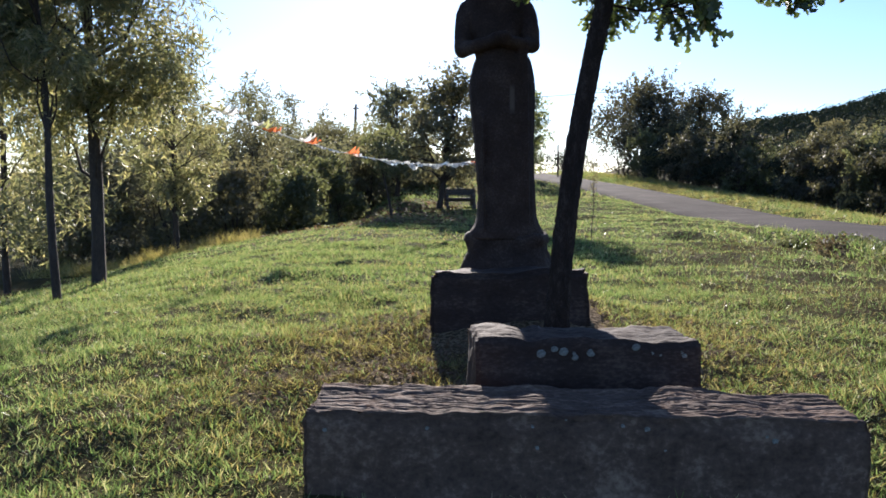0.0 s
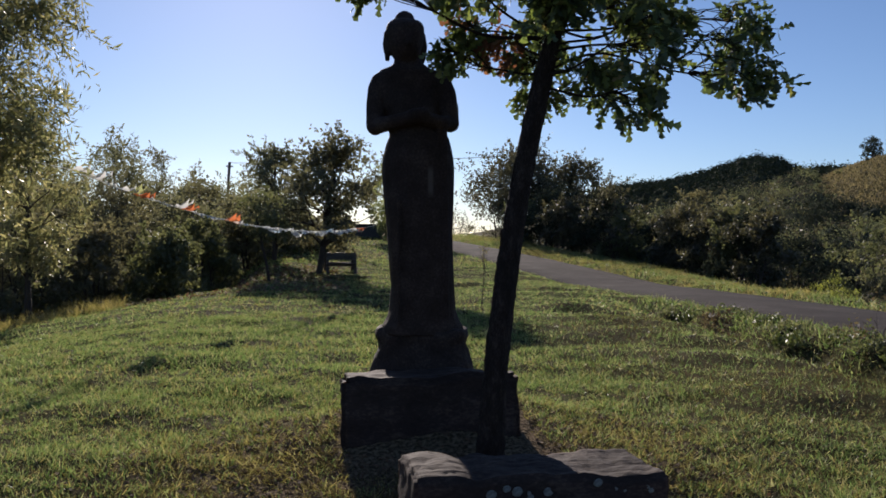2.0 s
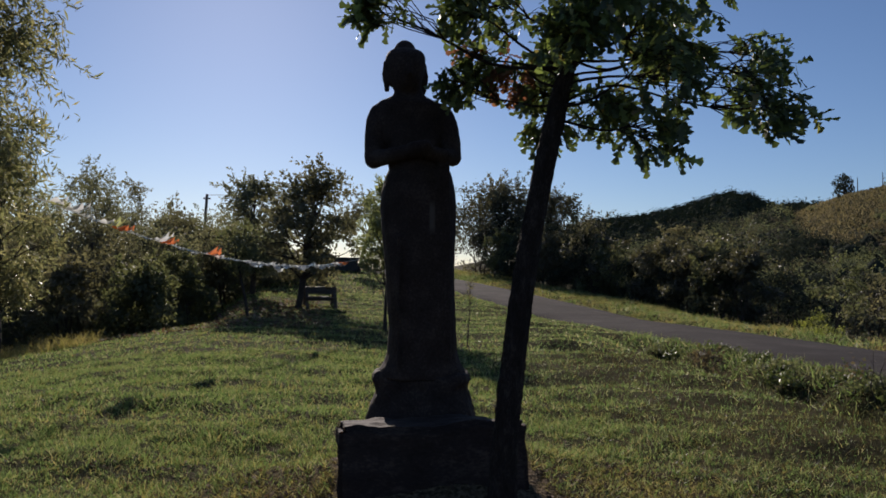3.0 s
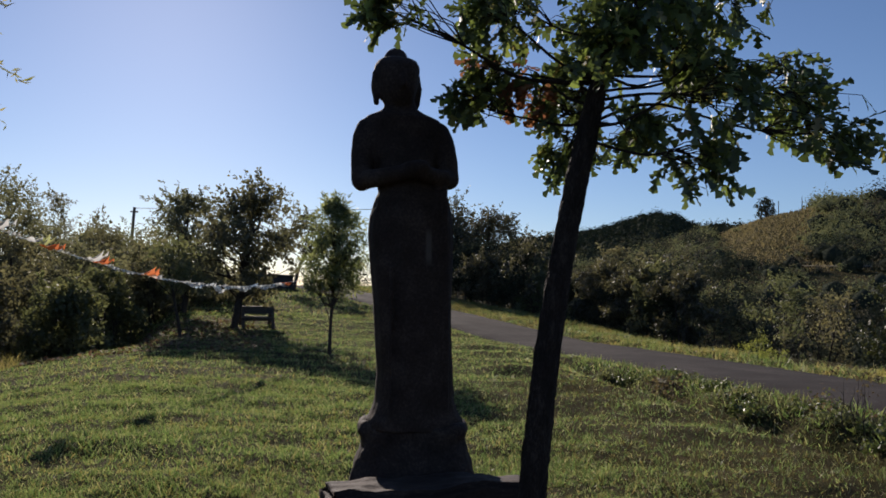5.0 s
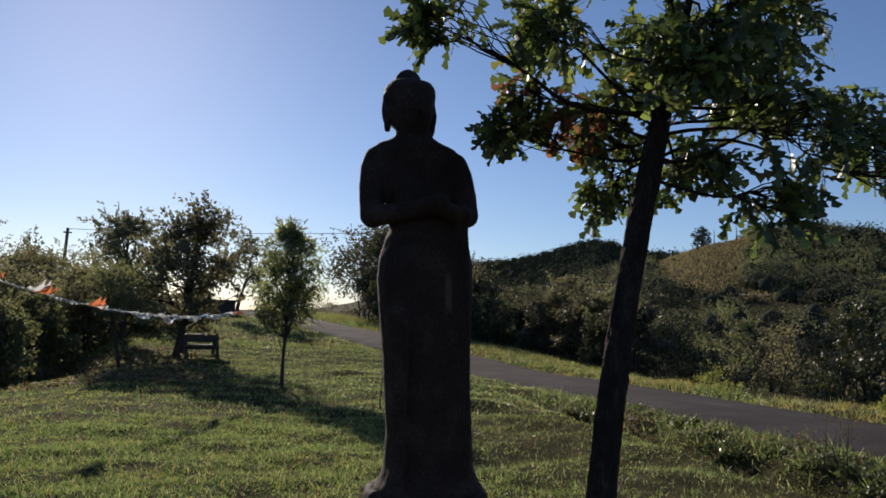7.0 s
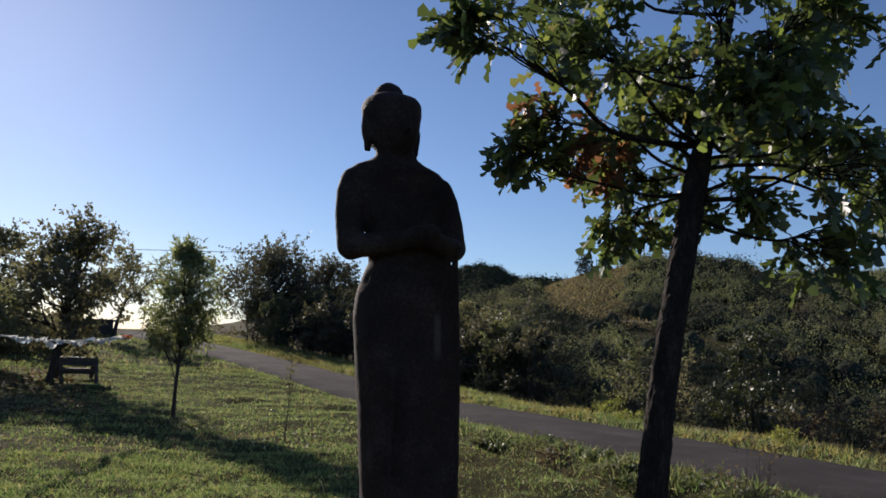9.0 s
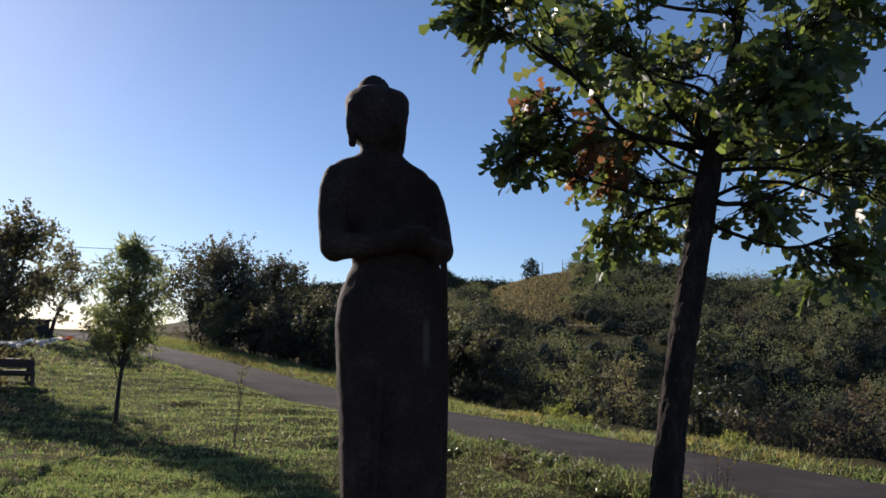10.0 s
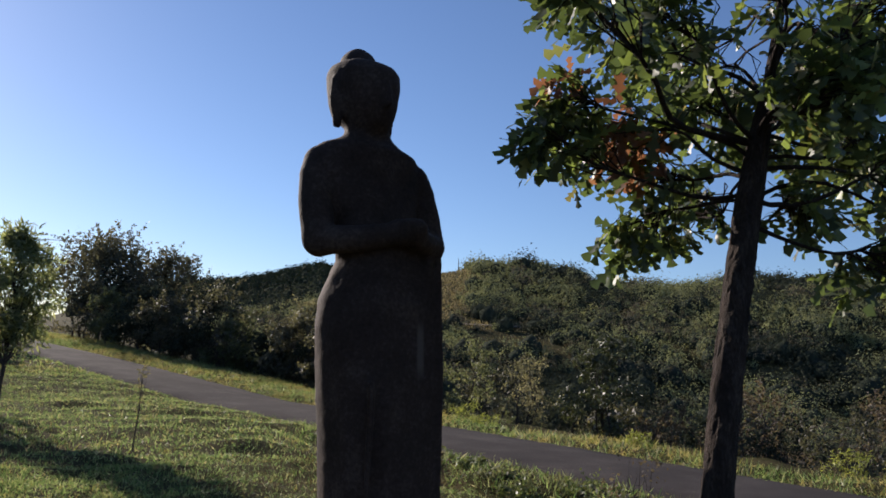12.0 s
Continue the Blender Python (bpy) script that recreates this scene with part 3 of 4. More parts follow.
bm = bmesh.new()
PED = [(0.28, .085, -.04, .34, .36), (0.55, .085, -.04, .335, .36), (0.78, .085, -.02, .33, .31), (0.84, .085, 0, .325, .25), (0.88, .083, 0, .312, .24), (0.95, .085, 0, .285, .222), (1.00, .078, 0, .282, .222), (1.03, .08, 0, .296, .225), (1.07, .08, 0, .294, .225), (1.088, .08, 0, .282, .215)]
add_loft(bm, loft(PED, 48, 0.0, 3.4))
ped = new("pedestal", bm_mesh("pedestal", bm, STONE, True))
ped.matrix_world = pose(0.38, 5.85, 0, 0, 0, -14)
mod = ped.modifiers.new("skin", 'REMESH')
mod.mode, mod.voxel_size, mod.use_smooth_shade = 'VOXEL', 0.014, True
tx2 = bpy.data.textures.new("stone_lumps", 'CLOUDS')
tx2.noise_scale = 0.07
mod = ped.modifiers.new("lumps", 'DISPLACE')
mod.texture, mod.strength, mod.mid_level = tx2, 0.035, 0.5
tagged(ped, "dark rough-hewn stone pedestal with a lip, behind a block", "pedestal")


# ---- the oak beside the statue ----
def oak():
    tree = thing("oak_tree", (0, 0, 0), "young oak with a slim leaning trunk and lobed leaves", "tree")
    zz = np.linspace(0.34, 4.6, 26)
    q = zz - 1.5
    tx_ = 0.735 + 0.134 * q + 0.045 * np.where(zz < 3, q * q, 2.25 + 3 * (zz - 3) * 0.4)
    ty = 4.643 + 0.032 * q - 0.02 * q * q
    rad = np.interp(zz, [0.3, 0.5, 0.8, 1.8, 2.5, 2.68, 2.8, 3.4, 4.6], [0.1, 0.078, 0.064, 0.056, 0.05, 0.05, 0.022, 0.015, 0.007])
    trunk = np.stack([tx_, ty, zz], -1)
    zf = np.linspace(zz[0], zz[-1], 260)
    core = np.stack([np.interp(zf, zz, tx_), np.interp(zf, zz, ty), zf], -1)
    v, f = tube(core, np.interp(zf, zz, rad), 32)
    v = v.reshape(260, 32, 3)
    ctr = core[:, None]
    for i in range(260):
        for j in range(32):
            a = j / 32 * 6.283
            q = Vector((math.cos(a) * 2.6, math.sin(a) * 2.6, zf[i] * 9.0))
            k = 1 + 0.12 * (abs(noise.noise(q * 1.3)) - 0.2) + 0.09 * noise.noise(q * 2.6) + 0.06 * noise.noise(q * 4.1) + 0.06 * noise.noise(Vector((0, 0, zf[i] * 3)))
            w = (v[i, j] - ctr[i, 0]) * k
            # an oval stem, broader one way than the other
            along, across = 0.85 * w[0] + 0.53 * w[1], 0.53 * w[0] - 0.85 * w[1]
            w[0], w[1] = 0.85 * 1.14 * along + 0.53 * 0.78 * across, 0.53 * 1.14 * along - 0.85 * 0.78 * across
            v[i, j] = ctr[i, 0] + w
    part("trunk", mesh_np("trunk", v.reshape(-1, 3), f, BARK, False), tree)

    def on(z):
        return np.array([np.interp(z, zz, tx_), np.interp(z, zz, ty), z])

    # the crown in three storeys: where each limb leaves the trunk, where its foliage gathers, and how wide that is
    low = [(2.50, (1.02, 5.14, 2.46), .16), (2.55, (0.54, 5.08, 2.70), .16), (2.45, (1.33, 4.44, 2.36), .20), (2.52, (1.34, 4.36, 2.60), .22), (2.55, (1.42, 5.2, 2.62), .24), (2.58, (0.94, 4.98, 2.62), .22),
           (2.6, (0.88, 4.42, 2.78), .17), (2.52, (1.78, 4.18, 2.46), .20), (2.55, (1.12, 4.62, 2.52), .17)]
    middle = [(2.70, (-0.03, 4.6, 2.90), .11), (2.70, (0.42, 4.6, 2.93), .17), (2.62, (0.60, 5.10, 2.86), .14), (2.60, (0.76, 4.99, 2.74), .20), (2.62, (1.92, 4.58, 2.66), .22), (2.65, (1.46, 4.55, 2.80), .22), (2.70, (1.12, 5.4, 2.84), .24),
              (2.70, (0.92, 4.45, 2.86), .20), (2.72, (1.28, 4.6, 2.90), .22), (2.75, (1.62, 5.0, 2.92), .24), (2.74, (2.15, 4.9, 2.90), .22), (2.72, (1.0, 4.85, 2.88), .20)]
    high = [(2.75, (1.02, 4.38, 2.98), .2), (2.85, (1.18, 4.3, 3.08), .22), (2.85, (0.62, 4.95, 3.08), .24), (2.85, (1.12, 5.05, 3.12), .24), (2.9, (1.4, 4.6, 3.15), .24), (2.9, (0.85, 4.5, 3.2), .24), (3.0, (1.85, 5.3, 3.1), .26), (3.0, (1.74, 4.8, 3.25), .26), (3.1, (1.45, 5.4, 3.3), .26),
            (3.2, (0.8, 5.3, 3.4), .26), (3.3, (1.3, 4.2, 3.5), .28), (3.4, (1.8, 4.9, 3.7), .3), (3.5, (1.0, 5.0, 3.8), .3), (3.9, (1.5, 4.6, 4.3), .3), (4.2, (1.3, 4.9, 4.7), .28)]
    wood, at, dr = [], [], []
    for z0, end, wide in low + middle + high:
        p0, p1 = on(z0), np.array(end)
        pth = bent(p0, p1, 11, 0.07, 0.05)
        part("branch", mesh_np("branch", *tube(pth, np.linspace(0.011 if end[0] < 0.1 else 0.0075, 0.0025, 11), 8, 0.08), BARK), tree)
        away = (p1 - p0) / np.linalg.norm(p1 - p0)
        for k in range(23):
            d = rng.standard_normal(3) * (1, 1, 0.85) + away * 0.45
            d /= np.linalg.norm(d)
            root = pth[rng.integers(6, 11)]
            tip = p1 + d * wide * rng.uniform(0.35, 1.0) + (0, 0, -0.02)
            tp = bent(root, tip, 5, 0.10, 0.06)
            wood.append(tube(tp, np.linspace(0.003, 0.0013, 5), 4))
            ax = tp[-1] - tp[-3]
            ax /= np.linalg.norm(ax) + 1e-9
            for _ in range(rng.integers(5, 9)):
                f = rng.uniform(0.0, 1.0) ** 0.6
                at.append(tp[-3] + (tp[-1] - tp[-3]) * f)
                dr.append(ax * 0.55 + rng.standard_normal(3) * 0.7 + (0, 0, -0.4))
    tagged(part("fine_twig", mesh_np("fine_twig", *join(wood), BARK), tree), "thin bare twigs", kind="stuff")
    at, dr = np.array(at), np.array(dr)
    size = rng.uniform(0.052, 0.104, len(at))
    brown = (np.linalg.norm((at - np.array([0.76, 4.98, 2.72])) * (1.2, 1, 0.7), axis=1) < 0.12) | (np.linalg.norm(at - np.array([0.55, 5.10, 2.92]), axis=1) < 0.07)
    brown &= rng.random(len(at)) < 0.85
    up = rng.standard_normal((len(at), 3)) * 0.85 + (0, 0, 1)
    # the outermost leaves one by one, the rest joined
    order = np.argsort(at[:, 0] + 0.25 * rng.standard_normal(len(at)) * 0.3)
    one = np.zeros(len(at), bool)
    one[order[:280]] = True
    one &= ~brown
    tv, tf = LEAF["oak"]
    single = mesh_np("leaf", tv * (0.8, 1, 1), tf, OAKLEAF_ONE)
    for p, d, r, z in zip(at[one], dr[one], up[one], size[one]):
        d = d / np.linalg.norm(d)
        sdv = np.cross(d, r)
        sdv /= np.linalg.norm(sdv)
        m = Matrix.Identity(4)
        for row in range(3):
            m[row][0], m[row][1], m[row][2], m[row][3] = sdv[row] * z, d[row] * z, np.cross(sdv, d)[row] * z, p[row]
        part("leaf", single, tree).matrix_basis = m
    at, dr, size, up, brown = at[~one], dr[~one], size[~one], up[~one], brown[~one]
    v, f = leaves(at, dr, size, "oak", 0.8, up)
    per = len(LEAF["oak"][1])
    tagged(part("foliage", mesh_np("foliage", v, f, [OAKLEAF, BROWNLEAF], True, np.repeat(brown.astype(int), per)), tree), "glossy green lobed leaves, some turned brown", kind="stuff")
    return tree


oak()


# ---- trees and bushes further off ----
def plant(name, x, y, h, spread, mat, label, category, n, leaf=0.1, shape="broad", trunk_r=0.06, lean=(0, 0), crown_from=0.35, clumps=14, bark=None, droop=0.0, stems=1, group="", flat=1.0, sprigs=0.35, even=False):
    """A tree or bush: tapered stems with limbs, and a crown of leaves in uneven clumps and sprigs on the limbs."""
    z0 = gz(x, y)
    ob = thing(name, (x, y, z0 - 0.05), label, category, group)
    bark = bark or BARK_FAR
    cl = []
    for s in range(stems):
        wood = []
        a0 = rng.uniform(0, 6.28)
        base = np.array([0.0, 0, 0]) if stems == 1 else np.array([math.cos(a0), math.sin(a0), 0]) * spread * 0.25
        top = base * 1.5 + np.array([lean[0], lean[1], h * (0.86 if stems == 1 else rng.uniform(0.55, 0.88))])
        ax = bent(base, top, 9, 0, 0.007 if stems == 1 else 0.04)
        wood.append(tube(ax, np.linspace(trunk_r, trunk_r * 0.25, 9), 8, 0.05))
        m = max(3, clumps // stems)
        for k in range(m):
            f = crown_from + (1 - crown_from) * (k + rng.random()) / m
            i0 = min(7, int(f * 0.85 * 8))
            p0 = ax[i0]
            ang = k * 2.4 + rng.uniform(-0.7, 0.7)
            prof = math.sin(math.pi * min(1, max(0.12, (f - crown_from) / (1 - crown_from) * 0.85 + 0.15))) ** 0.6
            reach = spread * prof * (0.9 * math.sqrt(rng.random()) if even else rng.uniform(0.3, 1.05))
            c = np.array([ax[i0][0] + math.cos(ang) * reach, ax[i0][1] + math.sin(ang) * reach * flat, f * h * rng.uniform(0.92, 1.06) - droop * reach])
            wood.append(tube(bent(p0, c, 5, 0.06, 0.06), np.linspace(trunk_r * 0.28, trunk_r * 0.07, 5), 5))
            cl.append((c, spread * (rng.uniform(0.2, 0.3) if even else rng.choice([0.18, 0.26, 0.34, 0.42]))))
        part("trunk" if stems == 1 else "stem", mesh_np("trunk", *join(wood), bark), ob)
    cl.append((np.array([lean[0], lean[1], h * 0.92]), spread * 0.25))
    w = np.array([r ** 2 for _, r in cl])
    w = (w / w.sum() * n).astype(int) + 3
    out = []
    for (c, r), k in zip(cl, w):
        ks = int(k * sprigs)
        p, v = blob_points(c, (r, r, r * 0.8), k - ks, 0.6)
        face = v + rng.standard_normal((k - ks, 3)) * 0.55 + (0, 0, 0.3)
        d = np.cross(face, rng.standard_normal((k - ks, 3)))
        d = d / np.linalg.norm(d, axis=1)[:, None] + v * 0.3 + (0, 0, -0.3 - droop)
        out.append(leaves(p, d, rng.uniform(0.6, 1.25, k - ks) * leaf, shape, 1.0, face))
        if ks > 8:
            m = max(2, ks // 24)
            sd = rng.standard_normal((m, 3)) + (0, 0, 0.45 - 2.0 * droop)
            sd /= np.linalg.norm(sd, axis=1)[:, None]
            pick = rng.integers(0, m, ks)
            f = rng.uniform(0.3, 1.0, ks)
            ln = r * rng.uniform(1.1, 1.9, m)
            p = c + sd[pick] * (ln[pick] * f)[:, None] + rng.standard_normal((ks, 3)) * leaf * 0.25
            p[:, 2] -= droop * (ln[pick] * f) ** 2 * 0.6
            d = sd[pick] * 0.6 + rng.standard_normal((ks, 3)) * 0.6
            out.append(leaves(p, d, rng.uniform(0.6, 1.2, ks) * leaf, shape))
    part("crown", mesh_np("crown", *join(out), mat, True), ob)
    return ob


LW = "slender tree with drooping narrow grey-green leaves"
plant("willow_tree", -4.75, 11.0, 6.8, 1.55, WILLOW, LW, "tree", 33000, 0.13, "narrow", 0.10, crown_from=0.38, clumps=30, droop=0.35, group="trees by the lawn")
plant("willow_tree", -4.35, 9.0, 6.0, 1.2, WILLOW, LW, "tree", 21000, 0.12, "narrow", 0.05, (-0.4, 0.2), crown_from=0.45, clumps=20, droop=0.3, group="trees by the lawn")
plant("willow_tree", -6.7, 20.0, 4.9, 1.35, WILLOW, LW, "tree", 9000, 0.15, "narrow", 0.08, crown_from=0.3, clumps=20, droop=0.25, group="trees by the lawn")
plant("willow_tree", -7.6, 12.5, 6.6, 2.0, WILLOW, LW, "tree", 9000, 0.14, "narrow", 0.07, crown_from=0.25, clumps=20, droop=0.2, group="trees by the lawn")
plant("willow_tree", -9.3, 17.0, 7.0, 2.4, WILLOW, LW, "tree", 9000, 0.16, "narrow", 0.08, crown_from=0.2, clumps=22, droop=0.2, group="trees by the lawn")
plant("tree", -0.22, 27.1, 4.2, 1.6, SHRUB_WARM, "bushy tree with a short trunk beside a picnic table", "tree", 11000, 0.125, "broad", 0.125, (0.45, 0), 0.30, 48, droop=0.10, sprigs=0.45)
plant("tree", -1.9, 31.5, 4.3, 1.6, DARKLEAF, "dark round tree in the thicket behind the lawn", "tree", 8000, 0.12, "broad", 0.12, crown_from=0.25, clumps=30)
plant("tree", -1.65, 24.6, 2.7, 1.0, SHRUB, "thin leaning tree at the lawn's edge", "tree", 2500, 0.10, "broad", 0.05, (-0.45, 0), 0.5, 12)
plant("tree", 1.62, 18.5, 3.36, 0.74, YOUNG, "young slim tree with a narrow drooping crown", "tree", 6500, 0.14, "narrow", 0.042, (0.12, 0), 0.43, 80, droop=0.18, even=True)
plant("tree", 3.1, 45.5, 3.9, 1.5, DARKLEAF, "small leaning tree on the crest", "tree", 4000, 0.14, "broad", 0.11, (0.7, 0), 0.5, 14)
plant("tree", 12.0, 49.5, 5.3, 3.0, ROADLEAF, "wide dark tree rising behind roadside bushes", "tree", 15000, 0.17, "broad", 0.14, crown_from=0.4, clumps=46)
plant("tree", 15.2, 49.0, 5.4, 2.2, ROADLEAF, "thin dark tree rising behind roadside bushes", "tree", 8000, 0.16, "broad", 0.12, crown_from=0.45, clumps=30)

rng = np.random.default_rng(21)
THICKET = "thicket behind the lawn"
for k, (x, y, top, s) in enumerate([(-11.5, 33, 5.0, 2.6), (-8.4, 37, 5.2, 2.4), (-6.0, 41, 4.2, 2.2), (-3.6, 44, 4.8, 2.4), (-7.4, 31, 3.4, 2.2), (-5.6, 32.5, 3.1, 2.0), (-10.2, 29.5, 3.4, 2.1),
                                    (-14.8, 31.5, 5.8, 3.0), (-2.9, 34.5, 2.9, 1.7), (-13.4, 40.5, 6.2, 2.9), (-6.6, 28.2, 1.9, 1.5), (-4.4, 29.0, 2.2, 1.2), (-7.0, 45.5, 4.8, 2.2), (-10.4, 43, 6.6, 2.2), (-9.0, 46, 6.2, 1.9), (-4.7, 24.4, 1.7, 1.1), (-6.3, 24.7, 1.9, 1.3), (-8.5, 25.0, 2.1, 1.4), (-10.8, 25.5, 2.3, 1.5), (-12.8, 26.0, 2.6, 1.5)]):
    h = top - gz(x, y)
    tall = h > 4.6
    plant("tree" if tall else "bush", x, y, h, s, (SHRUB_WARM, DARKLEAF, SHRUB_WARM, SHRUB)[k % 4], "leafy tree in the thicket behind the lawn" if tall else "dense brownish bush below the lawn's edge", "tree" if tall else "bush", 7500, 0.125, "broad", 0.10 if tall else 0.04, crown_from=0.15, clumps=30, stems=1 if tall else 3, group=THICKET)
for x, y, top in ((-18.2, 47.0, 5.6), (-13.6, 49.0, 5.2), (-6.6, 51.0, 4.4), (-1.6, 47.0, 3.4), (-12.0, 37.5, 3.9), (-5.6, 37.0, 3.4), (-8.2, 33.8, 2.6), (-4.0, 38.5, 2.8), (-1.6, 37.0, 2.4)):
    plant("bush", x, y, top - gz(x, y), 2.6, DARKLEAF, "dense dark bush deep in the thicket", "bush", 3600, 0.24, "broad", 0.05, crown_from=0.05, clumps=26, stems=3, group=THICKET, sprigs=0.15)

BY_ROAD = "bushes along the road"
for k in range(13):
    y = 25.0 + 1.5 * k
    x = float(road_x(y)) + 3.7 + rng.uniform(-0.3, 0.9) + 2.1 * smooth(20, 30, y) * (1 - 0.75 * smooth(33, 41, y))
    plant("bush", x, y, rng.uniform(2.2, 3.2), rng.uniform(0.9, 1.35), (ROADLEAF, FARDARK, SHRUB, FARDARK, ROADLEAF)[k % 5], "dense leafy bush along the road, browning in places", "bush", 4200, 0.12, "broad", 0.025, crown_from=0.1, clumps=26, stems=4, group=BY_ROAD)
for x, y, top, s, m, n, lf, label in ((15.0, 16.6, 2.75, 0.95, GLOSSLEAF, 4200, 0.105, "glossy dark green bush by the road"), (14.8, 19.4, 2.1, 0.75, SHRUB_WARM, 1500, 0.09, "sparse reddish-brown bush by the road"),
                                     (17.0, 23.6, 2.4, 0.9, SHRUB, 2600, 0.10, "loose grey-green bush by the road"), (15.3, 32.0, 3.9, 1.15, SHRUB_WARM, 4200, 0.12, "tall yellowing bush by the road"),
                                     (15.6, 13.2, 1.55, 0.8, SHRUB_RED, 1400, 0.08, "reddish half-bare shrub by the road"), (13.9, 28.5, 2.9, 1.0, ROADLEAF, 3600, 0.11, "dense dark bush by the road")):
    plant("bush", x, y, top - gz(x, y), s, m, label, "bush", n, lf, "broad", 0.03, crown_from=0.12, clumps=24, stems=4, group=BY_ROAD)
for k, (x, y, top, s) in enumerate([(17.6, 35.5, 3.6, 1.9), (20.4, 36.5, 4.0, 2.3), (23.6, 37.5, 3.6, 2.2), (19.2, 30.5, 2.0, 1.5), (21.6, 28.0, 1.5, 1.7), (24.5, 31.5, 1.9, 1.8), (20.2, 23.0, 1.0, 1.4), (18.6, 19.0, 0.7, 1.2), (22.0, 18.0, 0.5, 1.5), (25.5, 24.0, 0.9, 1.7),
                                    (13.4, 36.5, 4.2, 1.8), (11.4, 41.0, 4.4, 1.8), (14.6, 43.0, 4.8, 2.2), (10.2, 46.0, 4.6, 1.7), (12.0, 46.5, 5.2, 2.0), (9.9, 72.0, 4.0, 2.2), (12.0, 74.0, 4.4, 2.4)]):
    plant("bush", x, y, top - gz(x, y), s, (FARDARK, ROADLEAF, FARDARK)[k % 3], "dark dense scrub bush in the hollow beyond the lane", "bush", 2600, 0.15, "broad", 0.05, crown_from=0.08, clumps=24, stems=3, group=BY_ROAD, sprigs=0.25)
for k in range(15):
    y = 3.0 + 0.85 * k
    x = float(road_x(y)) + 4.3 + rng.uniform(0.0, 4.6)
    top = rng.uniform(0.7, 1.3) + 0.05 * (x - 13)
    plant("bush", x, y, top - gz(x, y), rng.uniform(0.7, 1.2), (SHRUB_RED, ROADLEAF, SHRUB_RED, FARDARK)[k % 4], "tangled reddish bramble with dry stems" if k % 2 == 0 else "low dark bramble on the slope below the lane", "bush", 1500, 0.075, "broad", 0.014, crown_from=0.1, clumps=22, stems=7, group="brambles below the lane", sprigs=0.6)
for x, y, h in ((12.3, 18.9, 0.5), (12.0, 17.9, 0.35), (12.6, 9.6, 0.5), (12.4, 8.6, 0.4), (12.2, 13.6, 0.3)):
    plant("weed_clump", x, y, h, 0.32, LIMEWEED, "bright yellow-green weed clump on the verge", "weeds", 420, 0.085, "narrow", 0.006, crown_from=0.05, clumps=14, stems=6, group="weeds on the verge")
for k in range(15):
    y = 6.0 + 0.72 * k + rng.uniform(-0.2, 0.2)
    x = 6.2 + 0.10 * (y - 9) + rng.uniform(-0.15, 0.6)
    plant("weed_mound", x, y, rng.uniform(0.10, 0.26), rng.uniform(0.2, 0.38), (DITCHLEAF, DITCHLEAF, SHRUB)[k % 3], "low rounded weeds hanging over the ditch bank", "weeds", 420, 0.055, "broad", 0.006, crown_from=0.05, clumps=12, stems=4, group="weeds on the ditch bank", sprigs=0.3)
plant("bush", 5.95, 12.5, 0.55, 0.42, SHRUB_RED, "low half-dry shrub by the ditch", "bush", 700, 0.06, "broad", 0.010, crown_from=0.2, clumps=9, stems=4)
plant("bush", 6.35, 9.1, 0.75, 0.45, SHRUB_RED, "bare twiggy shrub beside the lane", "bush", 160, 0.05, "broad", 0.009, crown_from=0.2, clumps=14, stems=5)
plant("sapling", 2.72, 15.0, 1.5, 0.14, SHRUB_WARM, "thin sapling with a few leaves", "sapling", 70, 0.08, "narrow", 0.013, (0.05, 0), 0.6, 7)

# ---- shrubs over the hillside ----
def ball_shape(level):
    bm = bmesh.new()
    bmesh.ops.create_icosphere(bm, subdivisions=level, radius=1.0)
    V = np.array([v.co[:] for v in bm.verts])
    F = np.array([[v.index for v in f.verts] for f in bm.faces])
    bm.free()
    return V, F


def bare_slope(a, z):
    """Open grass: the shoulder of the hill, and the strips above and below the track."""
    return ((a > 33.2) & (a < 39.4 - 0.6 * np.maximum(0, 8.5 - z)) & (z > 5.6)) | ((np.abs(z - 5.1) < 0.45) & (a > 36) & (a < 43)) | ((a > 38) & (a < 44.5) & (z > 2.6) & (z < 4.4))


